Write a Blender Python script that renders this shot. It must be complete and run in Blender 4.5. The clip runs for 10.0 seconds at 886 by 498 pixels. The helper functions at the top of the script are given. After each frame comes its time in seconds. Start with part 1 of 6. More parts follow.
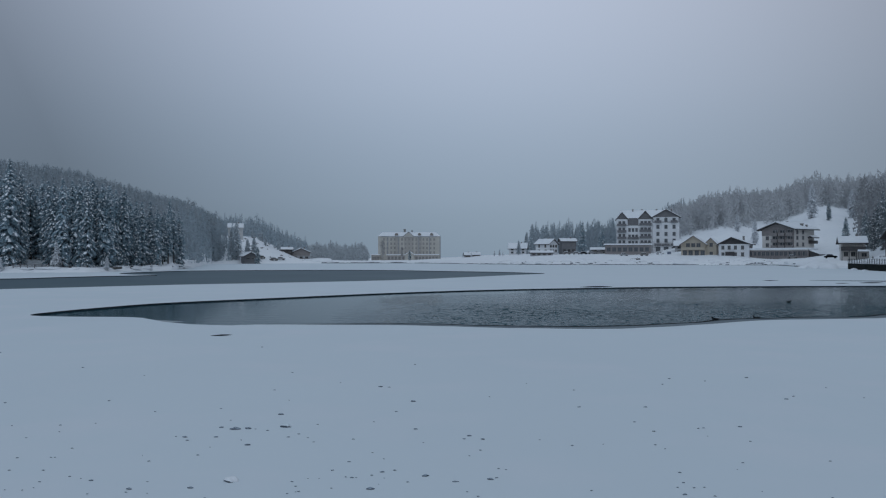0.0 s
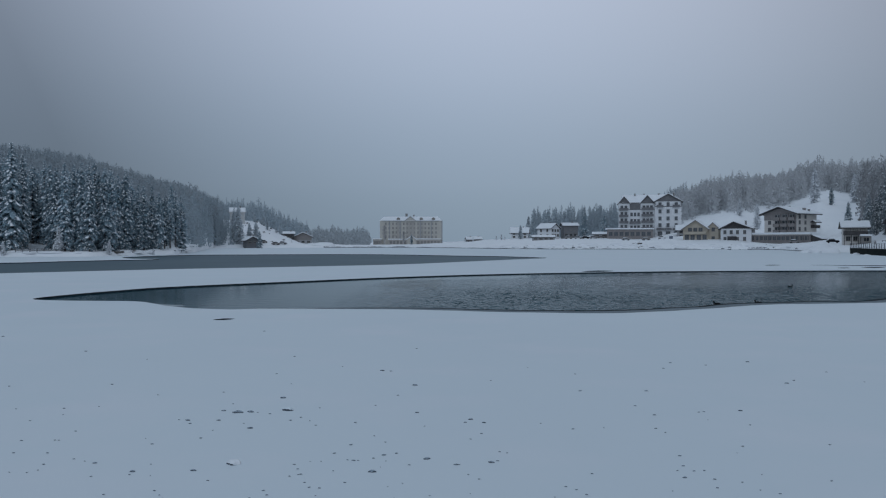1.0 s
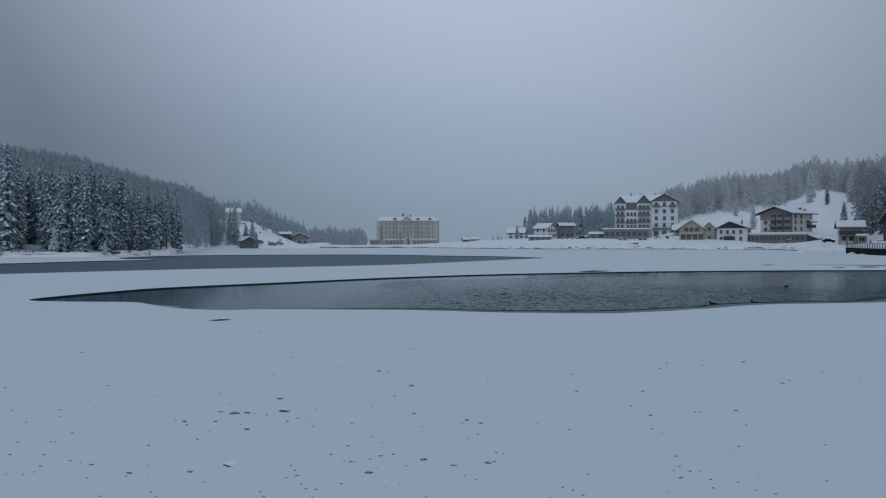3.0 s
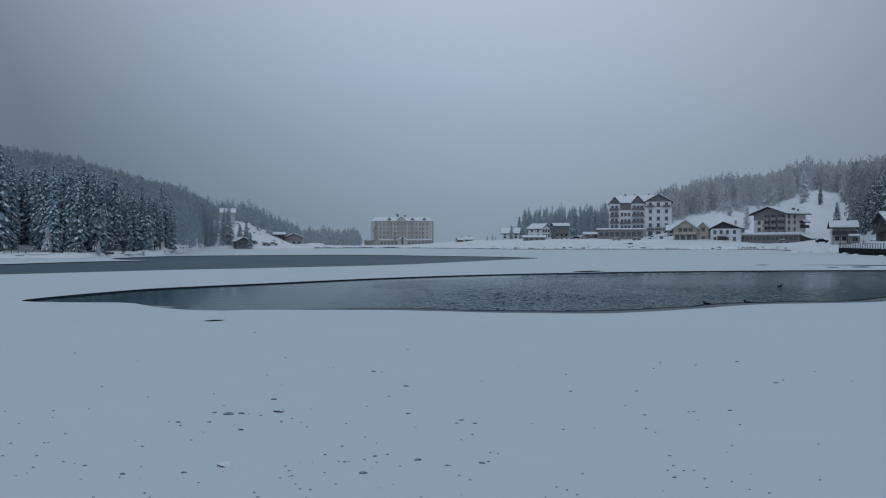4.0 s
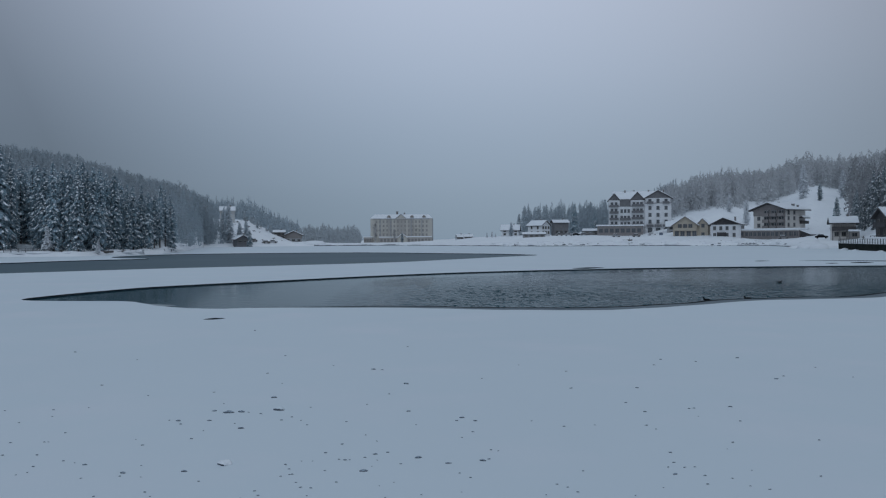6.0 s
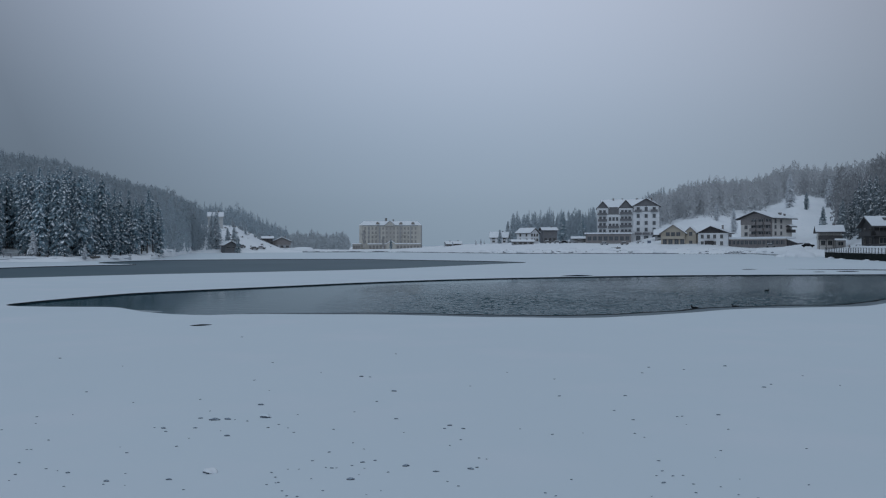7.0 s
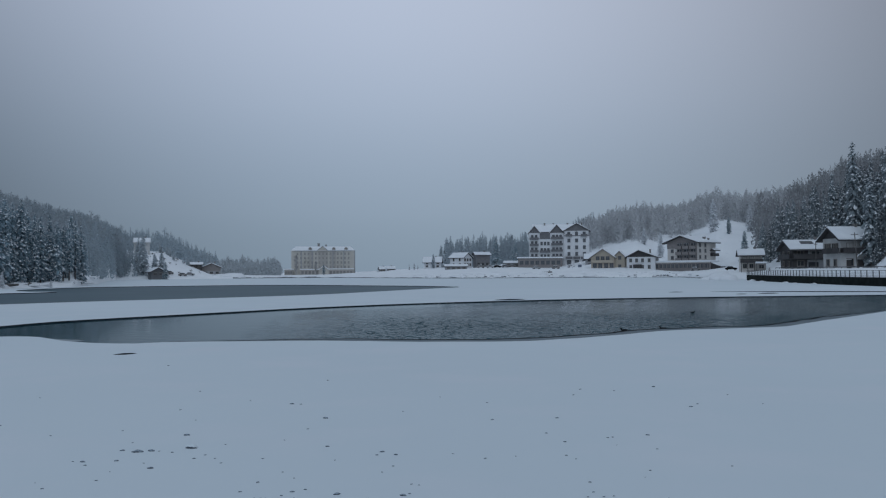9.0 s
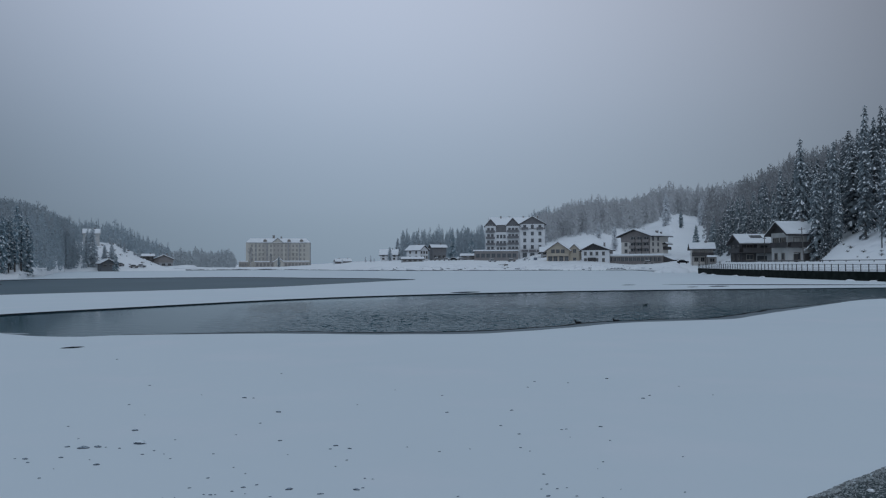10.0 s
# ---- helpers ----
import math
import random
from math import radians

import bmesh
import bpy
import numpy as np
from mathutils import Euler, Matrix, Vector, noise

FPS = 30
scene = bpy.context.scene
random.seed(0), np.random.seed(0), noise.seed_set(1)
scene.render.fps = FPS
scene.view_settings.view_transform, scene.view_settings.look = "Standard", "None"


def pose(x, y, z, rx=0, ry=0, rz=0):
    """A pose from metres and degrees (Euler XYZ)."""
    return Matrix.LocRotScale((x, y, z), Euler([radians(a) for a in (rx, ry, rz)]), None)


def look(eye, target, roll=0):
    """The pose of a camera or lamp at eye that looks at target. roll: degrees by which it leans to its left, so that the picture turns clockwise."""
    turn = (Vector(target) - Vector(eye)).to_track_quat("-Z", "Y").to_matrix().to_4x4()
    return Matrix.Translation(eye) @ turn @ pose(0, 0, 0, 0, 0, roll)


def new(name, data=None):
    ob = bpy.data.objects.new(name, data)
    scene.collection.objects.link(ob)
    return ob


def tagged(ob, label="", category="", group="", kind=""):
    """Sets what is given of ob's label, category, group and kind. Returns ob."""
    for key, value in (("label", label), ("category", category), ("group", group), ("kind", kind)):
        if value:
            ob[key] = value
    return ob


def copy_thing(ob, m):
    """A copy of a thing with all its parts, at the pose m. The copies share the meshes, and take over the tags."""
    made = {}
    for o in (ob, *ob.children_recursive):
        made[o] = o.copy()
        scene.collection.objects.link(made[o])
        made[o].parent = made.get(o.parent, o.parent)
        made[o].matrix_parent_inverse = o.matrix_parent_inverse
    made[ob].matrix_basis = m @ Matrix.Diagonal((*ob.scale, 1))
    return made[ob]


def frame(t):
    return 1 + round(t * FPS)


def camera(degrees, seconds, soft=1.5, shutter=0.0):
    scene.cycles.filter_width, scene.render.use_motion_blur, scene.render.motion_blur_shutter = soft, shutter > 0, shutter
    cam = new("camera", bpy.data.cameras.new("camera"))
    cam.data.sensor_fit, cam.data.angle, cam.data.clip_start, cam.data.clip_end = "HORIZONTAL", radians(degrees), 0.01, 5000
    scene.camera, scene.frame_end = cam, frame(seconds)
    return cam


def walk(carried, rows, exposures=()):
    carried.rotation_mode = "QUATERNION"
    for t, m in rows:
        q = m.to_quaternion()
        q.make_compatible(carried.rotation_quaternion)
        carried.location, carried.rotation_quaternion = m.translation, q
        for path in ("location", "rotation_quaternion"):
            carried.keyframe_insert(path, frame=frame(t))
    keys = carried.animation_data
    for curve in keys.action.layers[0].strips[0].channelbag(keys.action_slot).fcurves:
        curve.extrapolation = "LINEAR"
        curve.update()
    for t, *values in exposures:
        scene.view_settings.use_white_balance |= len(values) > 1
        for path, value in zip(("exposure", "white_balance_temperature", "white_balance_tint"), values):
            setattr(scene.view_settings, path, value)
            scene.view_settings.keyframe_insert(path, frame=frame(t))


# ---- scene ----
# The lens and the camera's slow turn on the shore, eye 3 m above the ice
cam = camera(57.24, 10.0, soft=1.2)
PATH = [
    (0.0, -0.000, -0.000, 3.000, -0.000, 0.605, -0.002),
    (0.5, 0.003, 0.031, 2.992, -0.136, -0.095, 0.036),
    (1.0, 0.005, -0.010, 2.999, 0.127, -0.496, -0.031),
    (1.5, 0.013, 0.042, 2.992, -0.087, -0.337, 0.015),
    (2.0, 0.006, 0.013, 2.996, 0.048, -0.612, 0.124),
    (2.5, 0.006, -0.017, 3.014, 0.063, -0.543, 0.063),
    (4.0, 0.011, -0.028, 3.011, -0.505, -0.468, 0.069),
    (4.5, 0.006, -0.007, 3.010, 0.058, -0.830, 0.058),
    (5.0, -0.001, 0.082, 3.006, 0.065, -0.917, 0.165),
    (5.5, 0.012, -0.015, 3.014, -0.283, -0.807, 0.314),
    (7.0, 0.015, 0.037, 3.012, -1.313, -0.173, 0.024),
    (7.5, 0.022, 0.054, 3.011, -2.388, 0.403, 0.032),
    (8.0, 0.027, 0.028, 3.008, -3.620, 1.321, 0.154),
    (8.5, 0.041, 0.053, 3.008, -5.102, 1.788, 0.335),
    (9.0, 0.047, 0.076, 2.992, -5.998, 1.574, 0.364),
    (9.5, 0.062, 0.105, 2.998, -7.120, 1.368, 0.348),
    (10.0, 0.080, 0.156, 2.991, -9.070, 1.037, 0.201),
]
walk(cam, [(t, pose(x, y, z, 90 + pitch, roll, yaw)) for t, x, y, z, yaw, pitch, roll in PATH])

# ---------------------------------------------------------------- world and sun
world = bpy.data.worlds.new("overcast_sky")
scene.world = world
world.use_nodes = True
wn, wl = world.node_tree.nodes, world.node_tree.links
wn.clear()
w_out = wn.new("ShaderNodeOutputWorld")
w_bg = wn.new("ShaderNodeBackground")
w_bg.inputs["Strength"].default_value = 1.0
w_tc = wn.new("ShaderNodeTexCoord")
w_sep = wn.new("ShaderNodeSeparateXYZ")
w_ramp = wn.new("ShaderNodeValToRGB")
w_ramp.color_ramp.interpolation = "B_SPLINE"
stops = [(0.0, (0.173, 0.233, 0.301)), (0.07, (0.196, 0.257, 0.331)), (0.2, (0.288, 0.352, 0.450)),
         (0.36, (0.405, 0.455, 0.567)), (0.7, (0.258, 0.328, 0.414)), (1.0, (0.21, 0.272, 0.347))]
ramp = w_ramp.color_ramp
while len(ramp.elements) < len(stops):
    ramp.elements.new(0.5)
for e, (p, c) in zip(ramp.elements, stops):
    e.position, e.color = p, (*c, 1)
w_sq = wn.new("ShaderNodeMath")
w_sq.operation = "MULTIPLY"
w_map = wn.new("ShaderNodeMapRange")
for k, v in (("From Min", 0.0), ("From Max", 0.29), ("To Min", 1.235), ("To Max", 0.585)):
    w_map.inputs[k].default_value = v
w_mul = wn.new("ShaderNodeVectorMath")
w_mul.operation = "SCALE"
w_sky = wn.new("ShaderNodeTexSky")
w_sky.sky_type, w_sky.sun_disc = "NISHITA", False
w_sky.sun_elevation, w_sky.sun_rotation = radians(48), radians(207)
w_skys = wn.new("ShaderNodeVectorMath")
w_skys.operation = "SCALE"
w_skys.inputs["Scale"].default_value = 0.002
w_add = wn.new("ShaderNodeVectorMath")
wl.new(w_tc.outputs["Generated"], w_sep.inputs[0])
wl.new(w_sep.outputs["Z"], w_ramp.inputs["Fac"])
w_off = wn.new("ShaderNodeMath")
w_off.operation = "SUBTRACT"
w_tilt = wn.new("ShaderNodeMapRange")
for k, v in (("From Min", 0.0), ("From Max", 0.4), ("To Min", 0.15), ("To Max", 0.015)):
    w_tilt.inputs[k].default_value = v
wl.new(w_sep.outputs["Z"], w_tilt.inputs["Value"])
wl.new(w_tilt.outputs["Result"], w_off.inputs[1])
wl.new(w_sep.outputs["X"], w_off.inputs[0])
wl.new(w_off.outputs[0], w_sq.inputs[0])
wl.new(w_off.outputs[0], w_sq.inputs[1])
wl.new(w_sq.outputs[0], w_map.inputs["Value"])
wl.new(w_ramp.outputs["Color"], w_mul.inputs[0])
# brighter unseen sky added behind, to lift the faces turned this way
w_back = wn.new("ShaderNodeMapRange")
w_back.interpolation_type = "SMOOTHSTEP"
for k, v in (("From Min", 0.6), ("From Max", -0.9), ("To Min", 1.0), ("To Max", 1.35)):
    w_back.inputs[k].default_value = v
w_prod = wn.new("ShaderNodeMath")
w_prod.operation = "MULTIPLY"
wl.new(w_sep.outputs["Y"], w_back.inputs["Value"])
wl.new(w_back.outputs["Result"], w_prod.inputs[0])
wl.new(w_map.outputs["Result"], w_prod.inputs[1])
wl.new(w_prod.outputs[0], w_mul.inputs["Scale"])
wl.new(w_sky.outputs["Color"], w_skys.inputs[0])
# bluer over the woods, warmer over the road side
w_side, w_tint = wn.new("ShaderNodeCombineXYZ"), wn.new("ShaderNodeVectorMath")
w_tint.operation = "MULTIPLY"
w_side.inputs[1].default_value = 1.0
for k, slope in ((0, 0.055), (2, -0.04)):
    w_lin = wn.new("ShaderNodeMath")
    w_lin.operation = "MULTIPLY_ADD"
    w_lin.inputs[1].default_value, w_lin.inputs[2].default_value = slope, 1.0
    wl.new(w_sep.outputs["X"], w_lin.inputs[0])
    wl.new(w_lin.outputs[0], w_side.inputs[k])
wl.new(w_mul.outputs["Vector"], w_tint.inputs[0])
wl.new(w_side.outputs[0], w_tint.inputs[1])
wl.new(w_tint.outputs["Vector"], w_add.inputs[0])
wl.new(w_skys.outputs["Vector"], w_add.inputs[1])
wl.new(w_add.outputs["Vector"], w_bg.inputs["Color"])
wl.new(w_bg.outputs[0], w_out.inputs[0])

sun_data = bpy.data.lights.new("sun", "SUN")
sun_data.energy, sun_data.angle, sun_data.color = 0.3, radians(60), (0.80, 0.90, 1.0)
sun = new("sun", sun_data)
sun.matrix_world = look((-60, -120, 150), (0, 0, 0))

# ---------------------------------------------------------------- materials


def material(name, base, rough=0.8, second=None, scale=3.0, amount=0.5, bump=0.0, bump_scale=20.0,
             fine=None, fine_scale=30.0, fine_range=(0.45, 0.6), metal=0.0, per_object=0.0, ior=1.45, per_island=0.0, sheer=0.0):
    """A principled surface: base mixed with second by broad noise, and with fine by small noise, with bump."""
    m = bpy.data.materials.new(name)
    m.use_nodes = True
    n, l = m.node_tree.nodes, m.node_tree.links
    b = n["Principled BSDF"]
    b.inputs["Roughness"].default_value, b.inputs["Metallic"].default_value = rough, metal
    b.inputs["IOR"].default_value = ior
    geo = n.new("ShaderNodeNewGeometry")
    col = n.new("ShaderNodeRGB")
    col.outputs[0].default_value = (*base, 1)
    out = col.outputs[0]

    def mixed(a, other, fac):
        x = n.new("ShaderNodeMix")
        x.data_type = "RGBA"
        l.new(a, x.inputs[6])
        x.inputs[7].default_value = (*other, 1)
        l.new(fac, x.inputs[0])
        return x.outputs[2]

    def cloud(s, lo, hi, detail=3.0, to=1.0):
        t = n.new("ShaderNodeTexNoise")
        t.inputs["Scale"].default_value, t.inputs["Detail"].default_value = s, detail
        l.new(geo.outputs["Position"], t.inputs["Vector"])
        r = n.new("ShaderNodeMapRange")
        r.inputs["From Min"].default_value, r.inputs["From Max"].default_value = lo, hi
        r.inputs["To Max"].default_value = to
        l.new(t.outputs["Fac"], r.inputs["Value"])
        return r.outputs["Result"]

    if second:
        out = mixed(out, second, cloud(scale, 0.35, 0.68, to=amount))
    if fine:
        out = mixed(out, fine, cloud(fine_scale, fine_range[0], fine_range[1], 4.0))
    if per_island:
        r = n.new("ShaderNodeMapRange")
        r.inputs["To Min"].default_value, r.inputs["To Max"].default_value = 1 - per_island, 1 + per_island
        l.new(geo.outputs["Random Per Island"], r.inputs["Value"])
        hsv = n.new("ShaderNodeHueSaturation")
        l.new(r.outputs["Result"], hsv.inputs["Value"])
        l.new(out, hsv.inputs["Color"])
        out = hsv.outputs["Color"]
    if per_object:
        oi = n.new("ShaderNodeObjectInfo")
        r = n.new("ShaderNodeMapRange")
        r.inputs["To Min"].default_value, r.inputs["To Max"].default_value = 1 - per_object, 1 + per_object
        l.new(oi.outputs["Random"], r.inputs["Value"])
        hsv = n.new("ShaderNodeHueSaturation")
        l.new(r.outputs["Result"], hsv.inputs["Value"])
        l.new(out, hsv.inputs["Color"])
        out = hsv.outputs["Color"]
    l.new(out, b.inputs["Base Color"])
    if bump:
        t = n.new("ShaderNodeTexNoise")
        t.inputs["Scale"].default_value, t.inputs["Detail"].default_value = bump_scale, 4
        l.new(geo.outputs["Position"], t.inputs["Vector"])
        bp = n.new("ShaderNodeBump")
        bp.inputs["Strength"].default_value, bp.inputs["Distance"].default_value = 1.0, bump
        l.new(t.outputs["Fac"], bp.inputs["Height"])
        l.new(bp.outputs["Normal"], b.inputs["Normal"])
    if sheer:  # thin sprays let light through
        tr, mx = n.new("ShaderNodeBsdfTranslucent"), n.new("ShaderNodeMixShader")
        mx.inputs[0].default_value = sheer
        l.new(out, tr.inputs["Color"])
        l.new(b.outputs[0], mx.inputs[1])
        l.new(tr.outputs[0], mx.inputs[2])
        l.new(mx.outputs[0], n["Material Output"].inputs["Surface"])
    return m


M_ICE = material("snow_covered_ice", (0.715, 0.778, 0.81), 0.85, (0.675, 0.738, 0.775), 0.06, 0.5, 0.0015, 2.5,
                 (0.75, 0.785, 0.82), 0.25, (0.5, 0.8))
# the ice edge's shadow line is put into its dark wet colour
M_ICE_EDGE = material("wet_ice_edge", (0.02, 0.025, 0.03), 0.6, (0.045, 0.052, 0.06), 1.5, 0.8, 0.01, 8, ior=1.2)
M_THIN_ICE = material("thin_grey_ice", (0.175, 0.205, 0.225), 0.9, (0.24, 0.275, 0.295), 0.5, 0.7, 0.004, 4, ior=1.1)
M_WET_RIM = material("wet_dark_rim", (0.014, 0.018, 0.02), 0.9, (0.03, 0.036, 0.04), 0.5, 0.7, ior=1.1)
M_SNOW = material("settled_snow", (0.91, 0.925, 0.94), 0.9, (0.85, 0.87, 0.895), 0.05, 0.8, 0.25, 0.35,
                  (0.72, 0.745, 0.78), 0.25, (0.62, 0.8))
M_ROOF_SNOW = material("roof_snow", (0.84, 0.86, 0.88), 0.9, (0.76, 0.78, 0.81), 0.4, 0.6, 0.05, 1.2)
M_TREE_SNOW = material("branch_snow", (0.90, 0.915, 0.93), 0.9, (0.78, 0.81, 0.84), 1.2, 0.7)
# needles kept pale, standing for the haze before the shore trees
M_SPRUCE = material("spruce_needles", (0.22, 0.315, 0.36), 0.85, (0.315, 0.415, 0.465), 0.5, 0.9,
                    fine=(0.46, 0.53, 0.58), fine_scale=3.2, fine_range=(0.49, 0.69), per_object=0.2, per_island=0.3, sheer=0.3)
# darker copy for the hillside, with less haze in its colour
M_SPRUCE_HILL = material("unfrosted_spruce_needles", (0.195, 0.232, 0.25), 0.85, (0.26, 0.30, 0.318), 0.5, 0.9,
                         fine=(0.40, 0.44, 0.465), fine_scale=2.6, fine_range=(0.54, 0.74), per_object=0.35, per_island=0.35, sheer=0.3)
M_WHITE_FIR = material("snowed_under_needles", (0.72, 0.745, 0.77), 0.9, (0.80, 0.82, 0.84), 1.0, 0.8, per_island=0.12, sheer=0.5)
M_BARK = material("spruce_bark", (0.09, 0.085, 0.08), 0.9, (0.16, 0.155, 0.15), 2.0, 0.6, 0.02, 12)
# distance haze is put into the pale, even colours of these far trees
M_HAZE = material("hoarfrost_woods", (0.345, 0.348, 0.355), 0.9, (0.40, 0.408, 0.418), 0.02, 0.9, per_island=0.15,
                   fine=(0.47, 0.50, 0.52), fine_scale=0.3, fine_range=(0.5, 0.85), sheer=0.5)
M_HAZE_DENSE = material("hoarfrost_woods_dense", (0.385, 0.44, 0.475), 0.9, (0.44, 0.48, 0.505), 0.012, 0.9, per_island=0.05,
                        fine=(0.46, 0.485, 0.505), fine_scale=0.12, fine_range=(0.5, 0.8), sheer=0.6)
M_HAZE_FAR = material("hoarfrost_woods_thick", (0.43, 0.495, 0.535), 0.9, (0.49, 0.545, 0.58), 0.015, 0.9, per_island=0.08,
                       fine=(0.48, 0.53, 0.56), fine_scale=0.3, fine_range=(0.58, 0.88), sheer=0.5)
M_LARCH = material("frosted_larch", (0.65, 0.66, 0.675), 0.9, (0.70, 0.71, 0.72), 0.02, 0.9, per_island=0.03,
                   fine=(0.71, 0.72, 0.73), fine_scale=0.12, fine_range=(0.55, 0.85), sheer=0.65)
M_HAZE_FIR = material("rimed_fir_needles", (0.56, 0.615, 0.65), 0.9, (0.64, 0.69, 0.72), 0.6, 0.8, per_island=0.12, sheer=0.5)
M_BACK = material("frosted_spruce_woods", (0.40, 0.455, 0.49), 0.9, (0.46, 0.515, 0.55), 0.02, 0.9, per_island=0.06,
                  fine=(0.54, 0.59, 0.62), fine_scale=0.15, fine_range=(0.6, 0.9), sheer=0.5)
M_WHITE = material("white_render", (0.71, 0.72, 0.73), 0.85, (0.62, 0.63, 0.65), 0.4, 0.7, 0.004, 8)
M_OLDWHITE = material("weathered_white_render", (0.56, 0.56, 0.55), 0.85, (0.44, 0.44, 0.43), 0.5, 0.8, 0.004, 8)
M_CREAM = material("cream_render", (0.525, 0.50, 0.45), 0.85, (0.46, 0.44, 0.405), 0.3, 0.7)
M_TAN = material("tan_render", (0.65, 0.62, 0.585), 0.85, (0.57, 0.545, 0.52), 0.3, 0.7)
M_LOGGIA = material("shaded_ochre_render", (0.43, 0.405, 0.375), 0.85, (0.375, 0.355, 0.33), 0.3, 0.7)
# panes of the long hotel, paled by haze painted into the glass
M_PALEPANE = material("misted_curtained_window", (0.26, 0.252, 0.242), 0.4, (0.33, 0.32, 0.305), 0.3, 0.8)
# woods at the lake's end, paled further by painted haze
M_HAZE_LOW = material("hoarfrost_woods_pale", (0.475, 0.51, 0.53), 0.9, (0.53, 0.56, 0.58), 0.015, 0.9, per_island=0.08,
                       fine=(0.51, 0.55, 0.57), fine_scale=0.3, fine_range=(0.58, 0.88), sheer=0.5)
M_BARE = material("frosted_bare_twigs", (0.36, 0.355, 0.355), 0.9, (0.45, 0.445, 0.445), 0.8, 0.8, per_island=0.15)
M_BLUE = material("faded_blue_paint", (0.12, 0.155, 0.21), 0.7, (0.18, 0.21, 0.26), 1.5, 0.7)
M_OCHRE = material("ochre_timber", (0.47, 0.415, 0.335), 0.85, (0.40, 0.36, 0.30), 0.3, 0.7)
M_GREYWALL = material("grey_render", (0.30, 0.31, 0.32), 0.85, (0.38, 0.39, 0.40), 0.3, 0.7)
# lighter than near timber: distance haze is put into this brown
M_BROWN = material("brown_timber", (0.225, 0.207, 0.202), 0.75, (0.29, 0.27, 0.262), 0.8, 0.7, 0.01, 10)
M_DARKWOOD = material("dark_timber", (0.048, 0.046, 0.048), 0.75, (0.085, 0.08, 0.08), 0.8, 0.7, 0.01, 10)
M_GREYWOOD = material("grey_timber", (0.15, 0.153, 0.162), 0.75, (0.20, 0.20, 0.208), 0.8, 0.7, 0.01, 10)
M_SLATEWOOD = material("weathered_dark_boards", (0.145, 0.145, 0.152), 0.75, (0.20, 0.198, 0.203), 0.8, 0.7, 0.01, 10)
M_SHORE = material("grey_shore_stones", (0.12, 0.13, 0.14), 0.8, (0.22, 0.235, 0.25), 0.5, 0.9, 0.04, 2.5)
M_STONE = material("masonry", (0.29, 0.28, 0.272), 0.9, (0.19, 0.183, 0.178), 0.6, 0.8, 0.03, 3)
M_WALLSTONE = material("wet_dark_masonry", (0.010, 0.014, 0.013), 0.9, (0.028, 0.034, 0.032), 0.9, 0.8, 0.04, 2.5, ior=1.15)
M_METAL = material("weathered_iron", (0.07, 0.075, 0.08), 0.6, (0.16, 0.17, 0.18), 2.0, 0.5, metal=0.3)
# far windows: two panes lightened in colour to stand for haze
M_HAZEPANE = material("curtained_window", (0.20, 0.195, 0.19), 0.3, (0.27, 0.26, 0.25), 0.7, 0.8)
M_GREYPANE = material("grey_window_glass", (0.085, 0.095, 0.105), 0.15, (0.13, 0.14, 0.15), 0.7, 0.8)
M_PANE = material("window_glass", (0.03, 0.035, 0.04), 0.08, (0.06, 0.065, 0.07), 0.7, 0.8)
M_SHUTTER = material("window_frame_paint", (0.22, 0.20, 0.18), 0.7, (0.3, 0.28, 0.26), 1.0, 0.6)
M_DUCK = material("dark_plumage", (0.008, 0.009, 0.011), 0.9, (0.02, 0.02, 0.021), 20, 0.6, ior=1.2)
M_DARK_SLUSH = material("dark_wet_slush", (0.022, 0.04, 0.042), 0.6, (0.05, 0.075, 0.08), 1.2, 0.8, 0.015, 12, ior=1.2, fine=(0.075, 0.10, 0.105), fine_scale=9, fine_range=(0.5, 0.7))
M_SLUSH = material("grey_slush", (0.34, 0.365, 0.37), 0.6, (0.14, 0.16, 0.165), 7, 0.9, per_island=0.7)
M_TONGUE = material("pale_wet_ice", (0.42, 0.46, 0.485), 0.7, (0.30, 0.335, 0.36), 3.0, 0.8, ior=1.2)
M_LUMP_TOP = material("frosty_lump_crust", (0.36, 0.425, 0.48), 0.75, (0.235, 0.295, 0.35), 12, 0.9, ior=1.2)
M_STONE_ICE = material("grey_ice_lump", (0.045, 0.058, 0.076), 0.6, (0.11, 0.132, 0.16), 9, 0.9, 0.01, 25)


M_WATER = material("lake_water", (0.006, 0.052, 0.068), 0.08, (0.010, 0.062, 0.080), 0.3, 0.8, ior=1.11)
M_WATER.node_tree.nodes["Principled BSDF"].inputs["Specular Tint"].default_value = (0.36, 0.68, 0.81, 1)
# wind ripples: fine crests, laid down where the pool lies calm
wn, wk = M_WATER.node_tree.nodes, M_WATER.node_tree.links
r_geo, r_map, r_tex = wn.new("ShaderNodeNewGeometry"), wn.new("ShaderNodeMapping"), wn.new("ShaderNodeTexNoise")
r_map.inputs["Scale"].default_value = (1.0, 0.42, 1.0)
r_tex.inputs["Scale"].default_value, r_tex.inputs["Detail"].default_value = 4.5, 2.5
r_big, r_calm, r_sep = wn.new("ShaderNodeTexNoise"), wn.new("ShaderNodeMapRange"), wn.new("ShaderNodeSeparateXYZ")
r_big.inputs["Scale"].default_value = 0.06
r_calm.inputs["From Min"].default_value, r_calm.inputs["From Max"].default_value = 0.38, 0.6
r_calm.inputs["To Min"].default_value = 0.35
r_left, r_mul, r_mul2, r_bump = wn.new("ShaderNodeMapRange"), wn.new("ShaderNodeMath"), wn.new("ShaderNodeMath"), wn.new("ShaderNodeBump")
r_left.inputs["From Min"].default_value, r_left.inputs["From Max"].default_value = -6.0, 2.0
